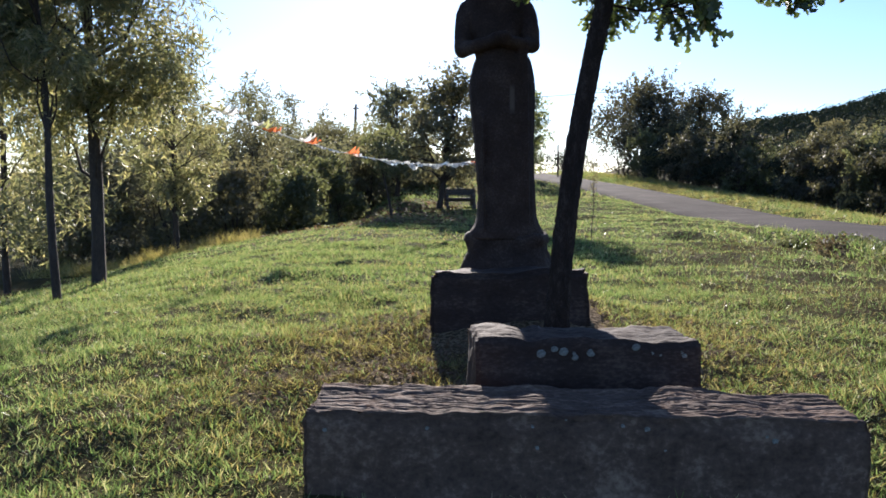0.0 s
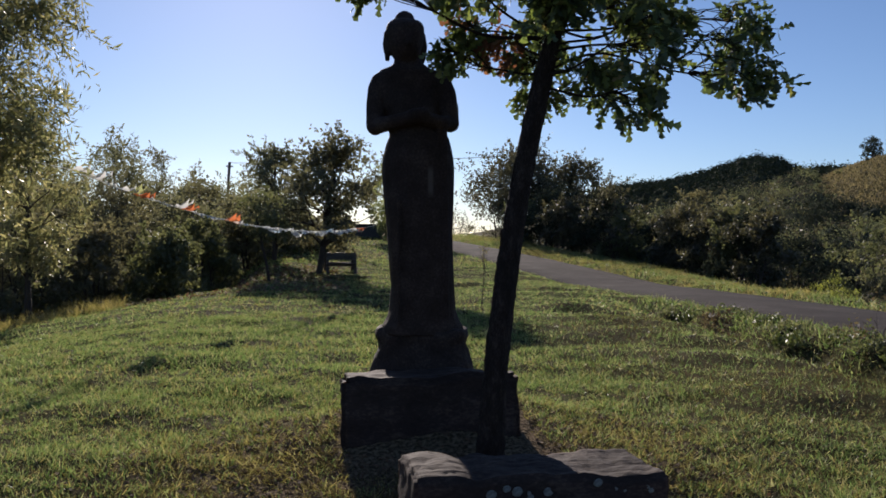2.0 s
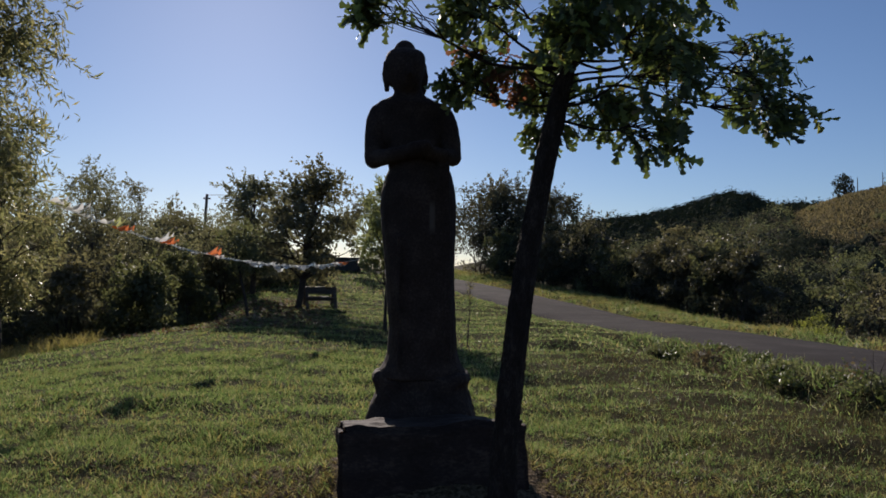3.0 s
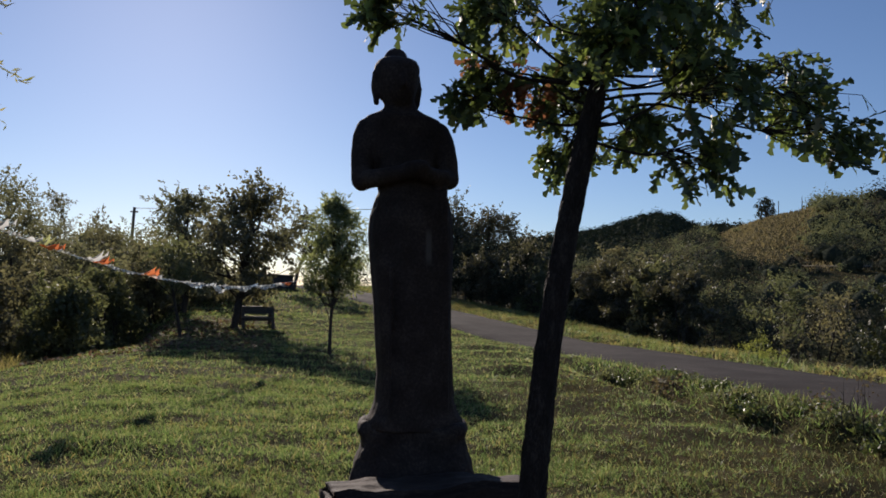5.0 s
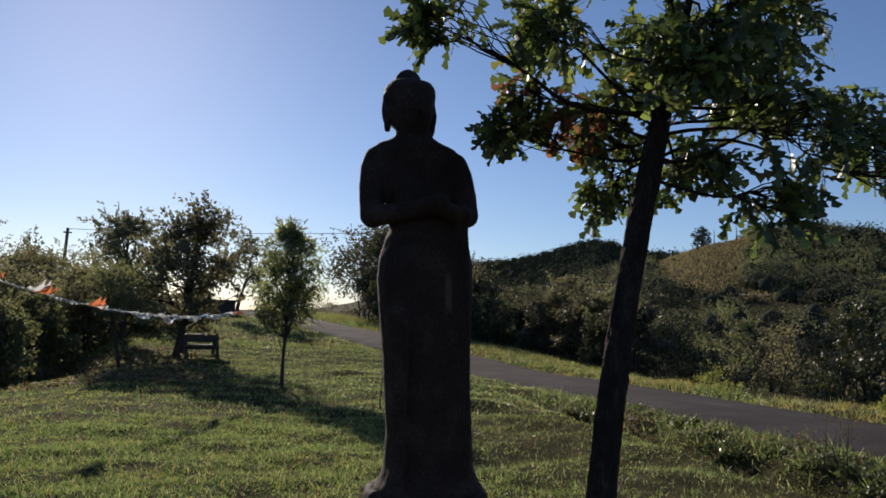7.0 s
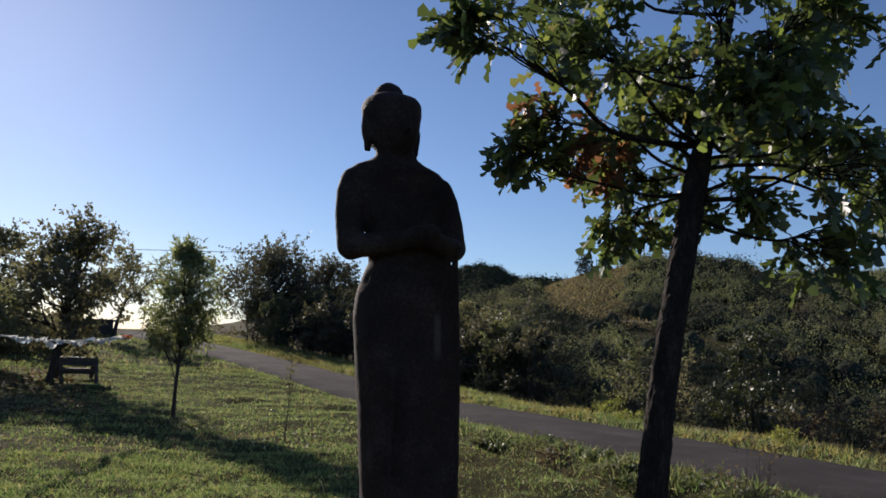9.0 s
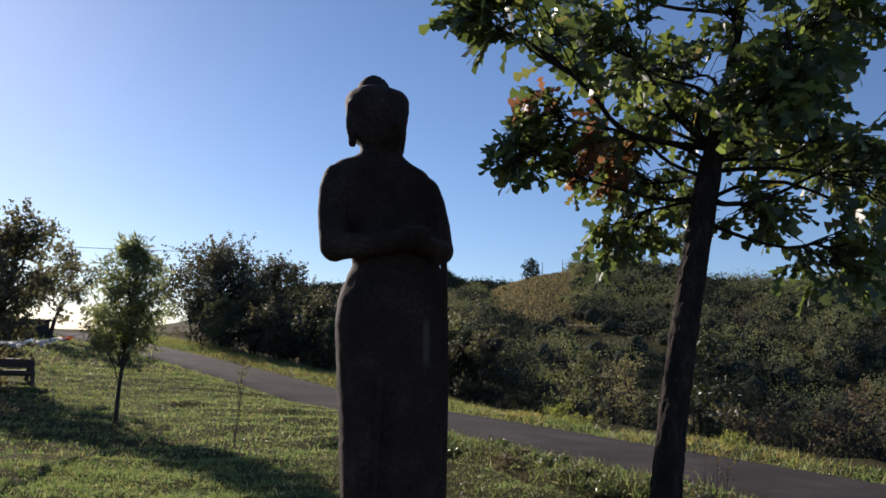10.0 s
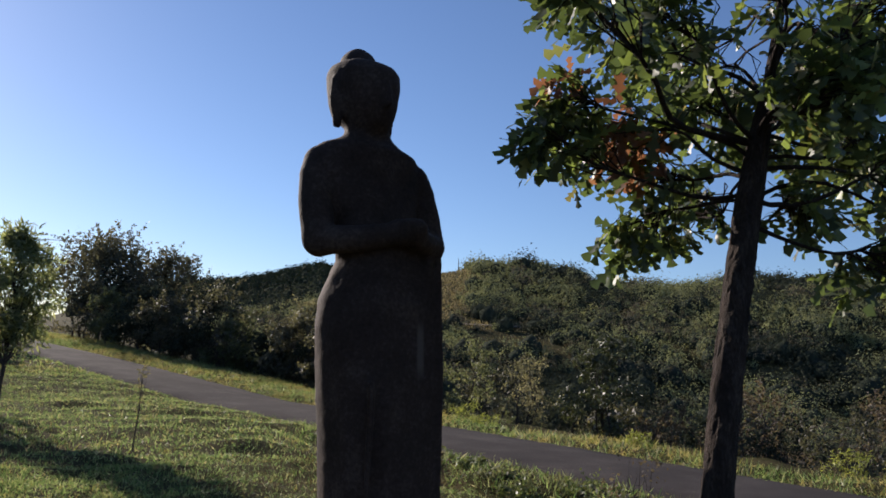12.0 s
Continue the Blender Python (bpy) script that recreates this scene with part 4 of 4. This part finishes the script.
def hillside(name, count, r0, r1, a0, a1, size, mats, label, seed, fine=0.0024, cover=3.0, level=1, wood=False):
    """Scrub over a slope: each shrub a lobed, close-grown dome under a skin of small leaves, coarser with distance."""
    g = np.random.default_rng(seed)
    a, r = np.radians(g.uniform(a0, a1, count)), g.uniform(r0 ** 2, r1 ** 2, count) ** 0.5
    x, y = r * np.sin(a), r * np.cos(a)
    z = height(x, y)
    open_ = 0.5 + 0.5 * np.sin(0.21 * x + 1.5 * np.sin(0.13 * y)) * np.sin(0.26 * y + np.sin(0.17 * x))
    keep = x - road_x(y) > 8
    if not wood:
        thin = bare_slope(np.degrees(a), z)
        keep &= g.random(count) < np.where(thin, 0.05, 0.6 + 0.8 * open_)
    x, y, z, r, a = x[keep], y[keep], z[keep], r[keep], np.degrees(a[keep])
    m = len(x)
    s = size * (0.4 + 1.1 * g.random(m) ** 2) * (r / r0) ** 0.25
    s = np.where(bare_slope(a, z) & (not wood), 0.5 * s, s)
    up = g.uniform(0.7, 1.3, m)
    leaf = r * fine
    ph = g.uniform(0, 6.28, (m, 3))

    def lobed(v, who):
        la, le = np.arctan2(v[:, 1], v[:, 0]), np.arcsin(np.clip(v[:, 2], -1, 1))
        return 0.95 + 0.20 * np.sin(3 * la + ph[who, 0]) * np.cos(2.5 * le + ph[who, 1]) + 0.13 * np.sin(5 * la + ph[who, 2])

    per = np.clip(cover * (s / leaf) ** 2, 14, 230).astype(int)
    who = np.repeat(np.arange(m), per)
    n = len(who)
    v = g.standard_normal((n, 3))
    v[:, 2] = np.abs(v[:, 2]) * 0.95 - 0.05
    v /= np.linalg.norm(v, axis=1)[:, None]
    root = np.stack([x, y, z + 0.2 * s], -1)
    p = v * (s[who] * lobed(v, who) * g.uniform(0.68, 1.0, n))[:, None]
    p[:, 2] *= up[who]
    out = v + g.standard_normal((n, 3)) * 0.3
    lv, lf = leaves(root[who] + p, np.cross(out, g.standard_normal((n, 3))), 1.3 * leaf[who] * g.uniform(0.6, 1.3, n), "broad", 2.2, out)
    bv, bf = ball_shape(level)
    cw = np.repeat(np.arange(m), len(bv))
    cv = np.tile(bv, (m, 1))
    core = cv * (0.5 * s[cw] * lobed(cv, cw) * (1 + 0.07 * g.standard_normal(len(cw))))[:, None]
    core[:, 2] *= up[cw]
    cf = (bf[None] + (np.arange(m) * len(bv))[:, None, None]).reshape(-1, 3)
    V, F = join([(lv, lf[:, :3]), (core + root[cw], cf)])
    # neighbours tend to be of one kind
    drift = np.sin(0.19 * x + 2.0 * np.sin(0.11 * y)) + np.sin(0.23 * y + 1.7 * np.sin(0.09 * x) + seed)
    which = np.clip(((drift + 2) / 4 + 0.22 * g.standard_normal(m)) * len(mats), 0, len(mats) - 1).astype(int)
    # every core gets FARDARK: shade inside the shrub, put in as colour
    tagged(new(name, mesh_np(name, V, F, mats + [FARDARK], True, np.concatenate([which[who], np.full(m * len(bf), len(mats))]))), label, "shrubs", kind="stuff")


hillside("hill_shrubs", 3400, 46, 150, 20, 74, 1.4, [FARDARK, FARDARK, FARWARM, FARGREEN, FARBRIGHT, FARGREEN], "scrub of many greens covering the slope across the valley", 3, fine=0.0018, cover=2.9)
hillside("hill_shrubs", 130, 60, 140, 18, 76, 1.7, [FARDARK, FARGREEN], "taller dark bushes scattered on the slope", 6)
hillside("valley_scrub", 420, 20, 52, 34, 80, 0.7, [FARDARK, FARDARK, ROADLEAF, FARDARK, SHRUB_RED], "dark scrub in the hollow beyond the lane", 8, 0.0026)
hillside("far_woods", 1900, 150, 400, 17, 37, 2.3, [FARWOOD, FARDARK], "woods rising towards the far ridge", 9, 0.0022, 1.6, 1, True)
hillside("far_woods", 2800, 400, 612, 14, 36, 3.4, [FARWOOD], "dark woods on the far ridge", 5, 0.0018, 1.6, 1, True)
for az, top in ( (49.6, 2.2), (50.4, 1.8), (52.1, 1.9), (56.4, 2.0), (57.2, 2.8), (57.9, 2.9), (58.7, 2.6), (61.9, 2.3), (62.6, 2.6), (63.4, 2.5), (64.2, 2.0)):
    a = math.radians(az)
    plant("ridge_tree", 137 * math.sin(a), 137 * math.cos(a), top, 0.55 * top, FARDARK, "small dark tree against the sky on the ridge", "tree", 300, 0.34, "broad", 0.09, crown_from=0.4, clumps=9, group="trees on the ridge")
a = math.radians(36.45)
plant("ridge_tree", 137 * math.sin(a), 137 * math.cos(a), 3.0, 1.7, FARDARK, "round dark tree standing alone on the bare shoulder", "tree", 900, 0.34, "broad", 0.12, crown_from=0.08, clumps=20, stems=2, group="trees on the ridge")
for az in (37.2, 38.6):
    a = math.radians(az)
    px, py = 136 * math.sin(a), 136 * math.cos(a)
    fence = thing("hill_post", (px, py, gz(px, py)), "thin bare wooden post on the hill", "post", "posts on the hill")
    part("pole", mesh_np("pole", *tube([(0, 0, -0.2), (0.03, 0, 1.2), (0, 0, 2.3)], [0.07, 0.06, 0.05], 6), BARK_FAR), fence)

# a pale track along the hillside, level with the slope
taz = np.radians(np.linspace(36.4, 42.3, 40))
tr_ = np.array([next(q for q in np.arange(55, 140, 0.25) if height(q * math.sin(a), q * math.cos(a)) > 5.1) for a in taz])
tv_ = []
for a, q in zip(taz, tr_):
    for o in (-0.4, 0.0, 0.5):
        tv_.append(((q + o) * math.sin(a), (q + o) * math.cos(a), 5.1 + 0.14 + 0.12 * o))
TRACK = surface("pale_track_soil", (0.13, 0.11, 0.08), (0.22, 0.18, 0.13), (0.32, 0.27, 0.2), 1.0, 8, 0.95, 0.4)
tagged(new("hill_track", mesh_np("hill_track", tv_, [(3 * k + m, 3 * k + m + 1, 3 * k + m + 4, 3 * k + m + 3) for k in range(39) for m in range(2)], TRACK)), "narrow pale track cut along the hillside", "track", kind="structure")

# ---- lawn ----
def lawn(name, count, x0, x1, y0, y1, tall, wide, mats, label, seed, keep=None, clump=0.6, dry=0.25, lie=1.0):
    g = np.random.default_rng(seed)
    x, y = g.uniform(x0, x1, count), g.uniform(y0, y1, count)
    ok = np.abs(x - road_x(y)) > 1.5
    if keep is not None:
        ok &= keep(x, y, g)
    x, y = x[ok], y[ok]
    tuft = 0.5 + 0.5 * np.sin(2.1 * x + 1.3 * np.sin(1.7 * y)) * np.sin(2.6 * y + np.sin(2.2 * x))
    tuft2 = 0.5 + 0.5 * np.sin(9.3 * x + 2 * np.sin(5 * y)) * np.sin(8.1 * y + 2 * np.sin(6 * x + 3 * y))
    tuft3 = 0.5 + 0.5 * np.sin(23 * x + 3 * np.sin(11 * y)) * np.sin(19 * y + 3 * np.sin(13 * x))
    keepit = g.random(len(x)) < (1 - clump) + clump * (0.3 * tuft + 0.3 * tuft2 + 0.4 * tuft3) * 1.4
    x, y, tuft, tuft2, tuft3 = (v[keepit] for v in (x, y, tuft, tuft2, tuft3))
    n = len(x)
    swell = 0.5 + 0.5 * np.sin(1.1 * x + 0.7 * np.sin(2.3 * y)) * np.sin(3.4 * y + 1.2 * np.sin(0.8 * x))
    h = tall * g.uniform(0.3, 1.2, n) * (0.2 + 0.45 * tuft2 + 0.75 * tuft3 + 0.35 * swell)
    lean = (0.7 + 0.6 * (tuft3 < 0.4)) * lie
    d = np.stack([g.standard_normal(n) * lean, g.standard_normal(n) * lean, np.ones(n)], -1)
    p = np.stack([x, y, height(x, y) - 0.006], -1)
    out = leaves(p, d, h, "blade", 1.0, g.standard_normal((n, 3)))
    v = out[0].reshape(n, 3, 3)
    mid = 0.5 * (v[:, 0] + v[:, 1])
    w = (wide * g.uniform(0.6, 1.3, n) / h)[:, None]
    for k in (0, 1):
        v[:, k] = mid + (v[:, k] - mid) * w
    # dry where the soil shows: near the blocks, towards the ditch, and in patches
    patch = 0.5 + 0.5 * np.sin(0.9 * x + 1.1 * np.sin(0.8 * y)) * np.sin(0.75 * y + 1.4 * np.sin(0.6 * x))
    bare = np.exp(-((x - 0.2) / 1.5) ** 2 - ((y - 4.4) / 1.1) ** 2)
    isdry = g.random(n) < np.clip(dry * (0.25 + 1.2 * patch ** 2 + 1.6 * bare + 0.9 * (swell < 0.35)), 0, 0.9)
    kind_ = isdry.astype(int)
    if len(mats) > 2:
        kind_[g.random(n) < 0.75 * smooth(1.3, 4.5, x) * (0.25 + patch) + 0.5 * bare] = 2
    tagged(new(name, mesh_np(name, v.reshape(-1, 3), out[1], mats, True, kind_ if len(mats) > 1 else None)), label, "grass", kind="stuff")


def free(x, y, g):
    """Not under the stone blocks, thinner where the soil is trodden."""
    ok = ~((x > -0.55) & (x < 1.65) & (y > 3.0) & (y < 3.44))
    ok &= ~((x > 0.12) & (x < 1.22) & (y > 3.6) & (y < 4.1))
    ok &= ~((x > -0.1) & (x < 1.1) & (y > 4.65) & (y < 6.15))
    ok &= g.random(len(x)) > 0.6 * smooth(1.6, 3.2, x) * smooth(4.2, 6.5, y)
    worn = np.exp(-((x + 0.45) / 0.7) ** 2 - ((y - 5.2) / 1.0) ** 2) + np.exp(-((x - 1.65) / 0.6) ** 2 - ((y - 5.5) / 0.6) ** 2) + 0.7 * np.exp(-((x - 0.3) / 1.5) ** 2 - ((y - 4.0) / 0.6) ** 2)
    ragged = 0.65 + 0.35 * np.sin(7 * x + 2 * np.sin(5 * y)) * np.sin(6 * y + 2 * np.sin(4 * x))
    return ok & (g.random(len(x)) > 0.8 * np.minimum(1, 1.3 * worn * ragged))


lawn("lawn_grass", 450000, -4.5, 5.5, 1.6, 8.0, 0.052, 0.0068, [GRASS, DRYGRASS, LITTERGRASS], "short green lawn grass with dry blades", 11, free, 0.85, 0.12)
def trodden(x, y, g):
    """Where straw lies thick: round the foot of the stones."""
    off = ~((x > -0.55) & (x < 1.65) & (y < 3.44)) & ~((x > 0.12) & (x < 1.22) & (y > 3.6) & (y < 4.1)) & ~((x > -0.05) & (x < 1.05) & (y > 4.8) & (y < 6.15))
    much = np.exp(-((x + 0.5) / 0.75) ** 2 - ((y - 4.8) / 1.1) ** 2) + np.exp(-((x - 1.65) / 0.6) ** 2 - ((y - 5.0) / 0.9) ** 2) + 0.7 * np.exp(-((x - 0.4) / 1.6) ** 2 - ((y - 4.2) / 0.7) ** 2)
    return off & (g.random(len(x)) < 0.06 + 0.9 * much)


lawn("straw_litter", 230000, -2.6, 3.4, 3.0, 7.0, 0.06, 0.006, [DRYGRASS, LITTERGRASS], "dry straw and leaf litter on trodden soil", 18, trodden, 0.5, 0.3, 2.6)
lawn("grass_tuft", 1500, -0.75, 1.9, 2.9, 4.3, 0.13, 0.006, [GRASS, DRYGRASS], "taller grass tufts against the stone blocks", 41, lambda x, y, g: ((((x > -0.62) & (x < -0.54)) | ((x > 1.66) & (x < 1.74))) & (y < 3.5)) | ((((x > 0.06) & (x < 0.13)) | ((x > 1.21) & (x < 1.27))) & (y > 3.6) & (y < 4.1)) | ((y > 3.44) & (y < 3.5) & (g.random(len(x)) < 0.3)), 0.8, 0.5)
lawn("lawn_grass", 270000, -7.0, 8.0, 8.0, 14.0, 0.06, 0.0105, [GRASS, DRYGRASS, LITTERGRASS], "short green lawn grass with dry blades", 12, free, 0.85, 0.12)
lawn("lawn_grass", 150000, -9.0, 9.5, 14.0, 32.0, 0.075, 0.017, [GRASS, DRYGRASS], "short green lawn grass with dry blades", 13, None, 0.7, 0.15)
lawn("meadow_grass", 36000, -6.0, 9.0, 30.0, 56.0, 0.14, 0.03, [GRASS, DRYGRASS], "rough grass on the rise to the crest", 16)
lawn("hill_grass", 16000, 14.0, 120.0, 18.0, 130.0, 0.4, 0.14, [LITTERGRASS], "dry grass between the shrubs on the slope", 19, lambda x, y, g: (x - road_x(y) > 6) & (np.hypot(x, y) < 150))
lawn("hill_grass", 26000, 48.0, 92.0, 62.0, 118.0, 0.4, 0.16, [HILLGRASS], "pale dry grass on the bare shoulder of the hill", 23, lambda x, y, g: (np.degrees(np.arctan2(x, y)) > 31) & (np.degrees(np.arctan2(x, y)) < 44) & (np.hypot(x, y) < 142), 0.4, 0.5)
lawn("verge_grass", 170000, 4.5, 14.0, 4.0, 50.0, 0.17, 0.018, [GRASS, DRYGRASS], "tall yellowing grass on the road verge", 14, lambda x, y, g: (x - road_x(y) > 1.5) & (x - road_x(y) < 3.0 + 0.4 * np.sin(y) + 2.2 * smooth(20, 30, y)), 0.5, 0.6)
lawn("ditch_weeds", 26000, 4.8, 7.8, 5.0, 19.0, 0.15, 0.022, [GRASS, SHRUB], "weeds along the ditch", 17, lambda x, y, g: g.random(len(x)) < 0.7 * np.exp(-((x - 6.5 - 0.11 * (y - 9)) / 0.55) ** 2), 0.6, 0.5)
lawn("edge_grass", 6000, -10.0, -4.6, 18.8, 20.6, 0.3, 0.016, [DRYGRASS], "tall dry grass along the thicket", 15)


def fallen(name, count, x0, x1, y0, y1, size, mat, label, seed):
    g = np.random.default_rng(seed)
    x, y = g.uniform(x0, x1, count), g.uniform(y0, y1, count)
    ok = ~((x > -0.55) & (x < 1.65) & (y > 2.98) & (y < 3.46)) & ~((x > 0.12) & (x < 1.22) & (y > 3.6) & (y < 4.1)) & ~((x > -0.05) & (x < 1.1) & (y > 5.1) & (y < 6.1))
    x, y = x[ok], y[ok]
    n = len(x)
    p = np.stack([x, y, height(x, y) + 0.008], -1)
    d = np.stack([g.standard_normal(n), g.standard_normal(n), g.standard_normal(n) * 0.25], -1)
    out = leaves(p, d, size * g.uniform(0.5, 1.2, n), "broad", 1.2, np.stack([g.standard_normal(n) * 0.4, g.standard_normal(n) * 0.4, np.ones(n)], -1))
    tagged(new(name, mesh_np(name, *out, mat, True)), label, "fallen leaves", kind="stuff")


LITTER = leafy("dry_leaf_litter", [(0.0, (0.09, 0.06, 0.04)), (0.6, (0.17, 0.12, 0.08)), (1.0, (0.32, 0.24, 0.16))], 0.8, 0.3, (1, 0.8, 0.6), 0.2)
fallen("fallen_leaves", 2600, -1.6, 2.6, 3.4, 6.8, 0.026, LITTER, "brown fallen leaves on trodden soil", 31)
fallen("fallen_leaves", 9000, -6.0, 0.5, 19.5, 30.0, 0.12, LITTER, "brown leaf litter under the trees", 32)

def clods(name, count, spots, mat, label, seed):
    """Small crumbs of soil on the trodden patches."""
    g = np.random.default_rng(seed)
    bv, bf = ball_shape(1)
    which = g.integers(0, len(spots), count)
    sp = np.array(spots)[which]
    x, y = sp[:, 0] + g.standard_normal(count) * sp[:, 2], sp[:, 1] + g.standard_normal(count) * sp[:, 3]
    ok = ~((x > -0.12) & (x < 1.02) & (y > 5.07) & (y < 6.15)) & ~((x > -0.6) & (x < 1.7) & (y < 3.5)) & ~((x > 0.1) & (x < 1.24) & (y > 3.6) & (y < 4.12))
    x, y = x[ok], y[ok]
    n = len(x)
    s = 0.003 + 0.011 * g.random(n) ** 3
    V = np.tile(bv, (n, 1)) * np.repeat(s, len(bv))[:, None] * (1, 1, 0.7) * (1 + 0.22 * g.standard_normal((n * len(bv), 1)))
    V += np.repeat(np.stack([x, y, height(x, y) + 0.3 * s], -1), len(bv), 0)
    F = (bf[None] + (np.arange(n) * len(bv))[:, None, None]).reshape(-1, 3)
    tagged(new(name, mesh_np(name, V, F, mat, False)), label, "soil", kind="stuff")


SOIL = surface("crumbly_brown_soil", (0.06, 0.038, 0.025), (0.15, 0.098, 0.064), (0.3, 0.21, 0.14), 8, 60, 0.95, 0.5, gloss=0.05)
clods("soil_crumbs", 5000, ((-0.45, 5.3, 0.4, 0.45), (1.65, 5.45, 0.35, 0.35), (0.2, 4.6, 0.5, 0.3)), SOIL, "loose brown soil crumbs round the blocks", 51)

# ---- picnic table ----
def picnic_table(x, y, rz):
    ob = thing("picnic_table", (x, y, gz(x, y)), "old dark wooden picnic table under a tree", "picnic table", rz=rz)
    for k in range(5):
        part("tabletop_plank", box_mesh("tabletop_plank", (0.98, 0.12, 0.035), WOOD, (0, -0.256 + 0.128 * k, 0.63)), ob)
    for s in (-1, 1):
        for k in range(2):
            part("bench_plank", box_mesh("bench_plank", (0.98, 0.11, 0.035), TABLEWOOD, (0, s * (0.50 + 0.12 * k), 0.30)), ob)
        part("apron", box_mesh("apron", (0.94, 0.035, 0.19), TABLEWOOD, (0, s * 0.29, 0.515)), ob)
        part("seat_board", box_mesh("seat_board", (0.94, 0.035, 0.07), TABLEWOOD, (0, s * 0.49, 0.245)), ob)
        part("cross_beam", box_mesh("cross_beam", (0.05, 1.24, 0.08), TABLEWOOD, (s * 0.40, 0, 0.24)), ob)
        part("cross_beam", box_mesh("cross_beam", (0.05, 0.6, 0.07), TABLEWOOD, (s * 0.40, 0, 0.575)), ob)
        for q in (-1, 1):
            part("leg", box_mesh("leg", (0.09, 0.11, 0.76), TABLEWOOD, (s * 0.45, q * 0.37, 0.285), (q * 30, 0, 0)), ob)
    return ob


picnic_table(0.47, 27.5, 4)

# ---- line of small flags ----
FLAGMATS = [leafy("flag_" + n, [(0, c), (1, tuple(0.8 * q for q in c))], 0.8, 0.45, (1, 1, 1)) for n, c in
            (("orange", (0.75, 0.22, 0.08)), ("white", (0.72, 0.72, 0.68)), ("yellow_green", (0.5, 0.52, 0.22)), ("pale_blue", (0.45, 0.55, 0.62)), ("white", (0.72, 0.72, 0.68)))]
fl = thing("flag_line", (0, 0, 0), "sagging line of small weathered prayer flags between trees", "flag line")
t = np.linspace(0, 1, 60)
S, E_ = np.array([-3.2, 11.0, 2.45]), np.array([0.72, 18.8, 1.92])
line = S + (E_ - S) * t[:, None]
line[:, 2] -= 0.33 * 4 * t * (1 - t)
line = np.concatenate([[(-4.7, 11.0, 2.75)], line, [(1.22, 19.05, 2.02), (1.78, 19.3, 2.15)]])
part("rope", mesh_np("rope", *tube(line, np.full(63, 0.008), 5), FLAGMATS[1]), fl, "thin pale cord")
g2 = np.random.default_rng(5)
for k in range(60):
    f = (k + 0.5) / 60
    p = S + (E_ - S) * f
    p = p + (0, 0, -1.32 * f * (1 - f))
    d = (E_ - S) / np.linalg.norm(E_ - S)
    big = abs(f - 0.25) < 0.02 or abs(f - 0.40) < 0.02 or abs(f - 0.13) < 0.025 or abs(f - 0.03) < 0.025 or abs(f - 0.95) < 0.012
    w, h = g2.uniform(0.16, 0.24), (g2.uniform(0.13, 0.2) if big else g2.uniform(0.08, 0.17) if f > 0.5 else g2.uniform(0.04, 0.09))
    if big:
        w = 0.27
    u = d * g2.uniform(0.3, 0.9) + np.array([g2.uniform(0.2, 0.8), 0, g2.uniform(-0.55, 0.12)])
    if big:
        u = np.array([0.9, -0.3, g2.uniform(-0.1, 0.6)])
    u /= np.linalg.norm(u)
    V = []
    for a in range(8):
        for b in range(6):
            q = p + d * (a / 7 - 0.5) * w * (1 - 0.3 * (b / 5) ** 2) + u * h * b / 5
            fold = 0.03 * math.sin(a * 1.5 + b * 0.7 + k) + 0.018 * math.sin(a * 2.9 - b * 1.3 + 2 * k)
            V.append(q + np.array([0.5, -0.3, 1.0]) * fold * min(1, h / 0.16) * (0.25 + b / 5))
    F = [(a * 6 + b, a * 6 + b + 1, a * 6 + b + 7, a * 6 + b + 6) for a in range(7) for b in range(5)]
    part("flag", mesh_np("flag", V, F, FLAGMATS[(0 if k in (8, 15, 23, 57) else 2 if k == 7 else 4) if big else (1, 1, 4, 1, 1, 3, 1)[k % 7]]), fl)

# ---- power pole and wire, cabin on the crest ----
pole = thing("power_pole", (-6.9, 60, gz(-6.9, 60)), "dark wooden power pole with a wire", "power pole")
hp = 7.1 - gz(-6.9, 60)
post = part("post", mesh_np("post", *tube([(0, 0, -0.3), (0.1, 0, hp * 0.5), (0.25, 0, hp)], [0.14, 0.12, 0.10], 8), WOOD), pole)
part("insulator", box_mesh("insulator", (0.5, 0.1, 0.1), WOOD, (0.25, 0, hp - 0.3)), post)
tt = np.linspace(0, 1, 24)
wire = np.stack([0.25 + 18.0 * tt, -10 * tt, hp - 0.05 - 0.15 * 4 * tt * (1 - tt)], -1)
part("wire", mesh_np("wire", *tube(wire, np.full(24, 0.018), 4), METAL), pole)

hut = thing("hut", (1.75, 47.0, gz(1.75, 47.0) - 0.2), "low dark flat-roofed hut on the crest", "hut")
part("wall", box_mesh("wall", (2.7, 1.6, 0.9), DARKWALL, (0, 0, 0.35), bevel=0.02), hut)
roof = part("roof", box_mesh("roof", (2.9, 1.8, 0.1), DARKWALL, (0, 0, 0.84), bevel=0.02), hut)
part("chimney", box_mesh("chimney", (0.45, 0.4, 0.3), DARKWALL, (-0.4, 0, 1.0), bevel=0.02), roof)

marker = thing("marker_post", (6.2, 45.0, gz(6.2, 45.0)), "slim wooden post beside the lane at the crest", "post")
part("pole", mesh_np("pole", *tube([(0, 0, -0.2), (0.02, 0, 0.9), (0, 0, 1.8)], [0.05, 0.045, 0.04], 8), BARK_FAR), marker)
part("cap", box_mesh("cap", (0.12, 0.12, 0.04), BARK_FAR, (0, 0, 1.81)), marker)
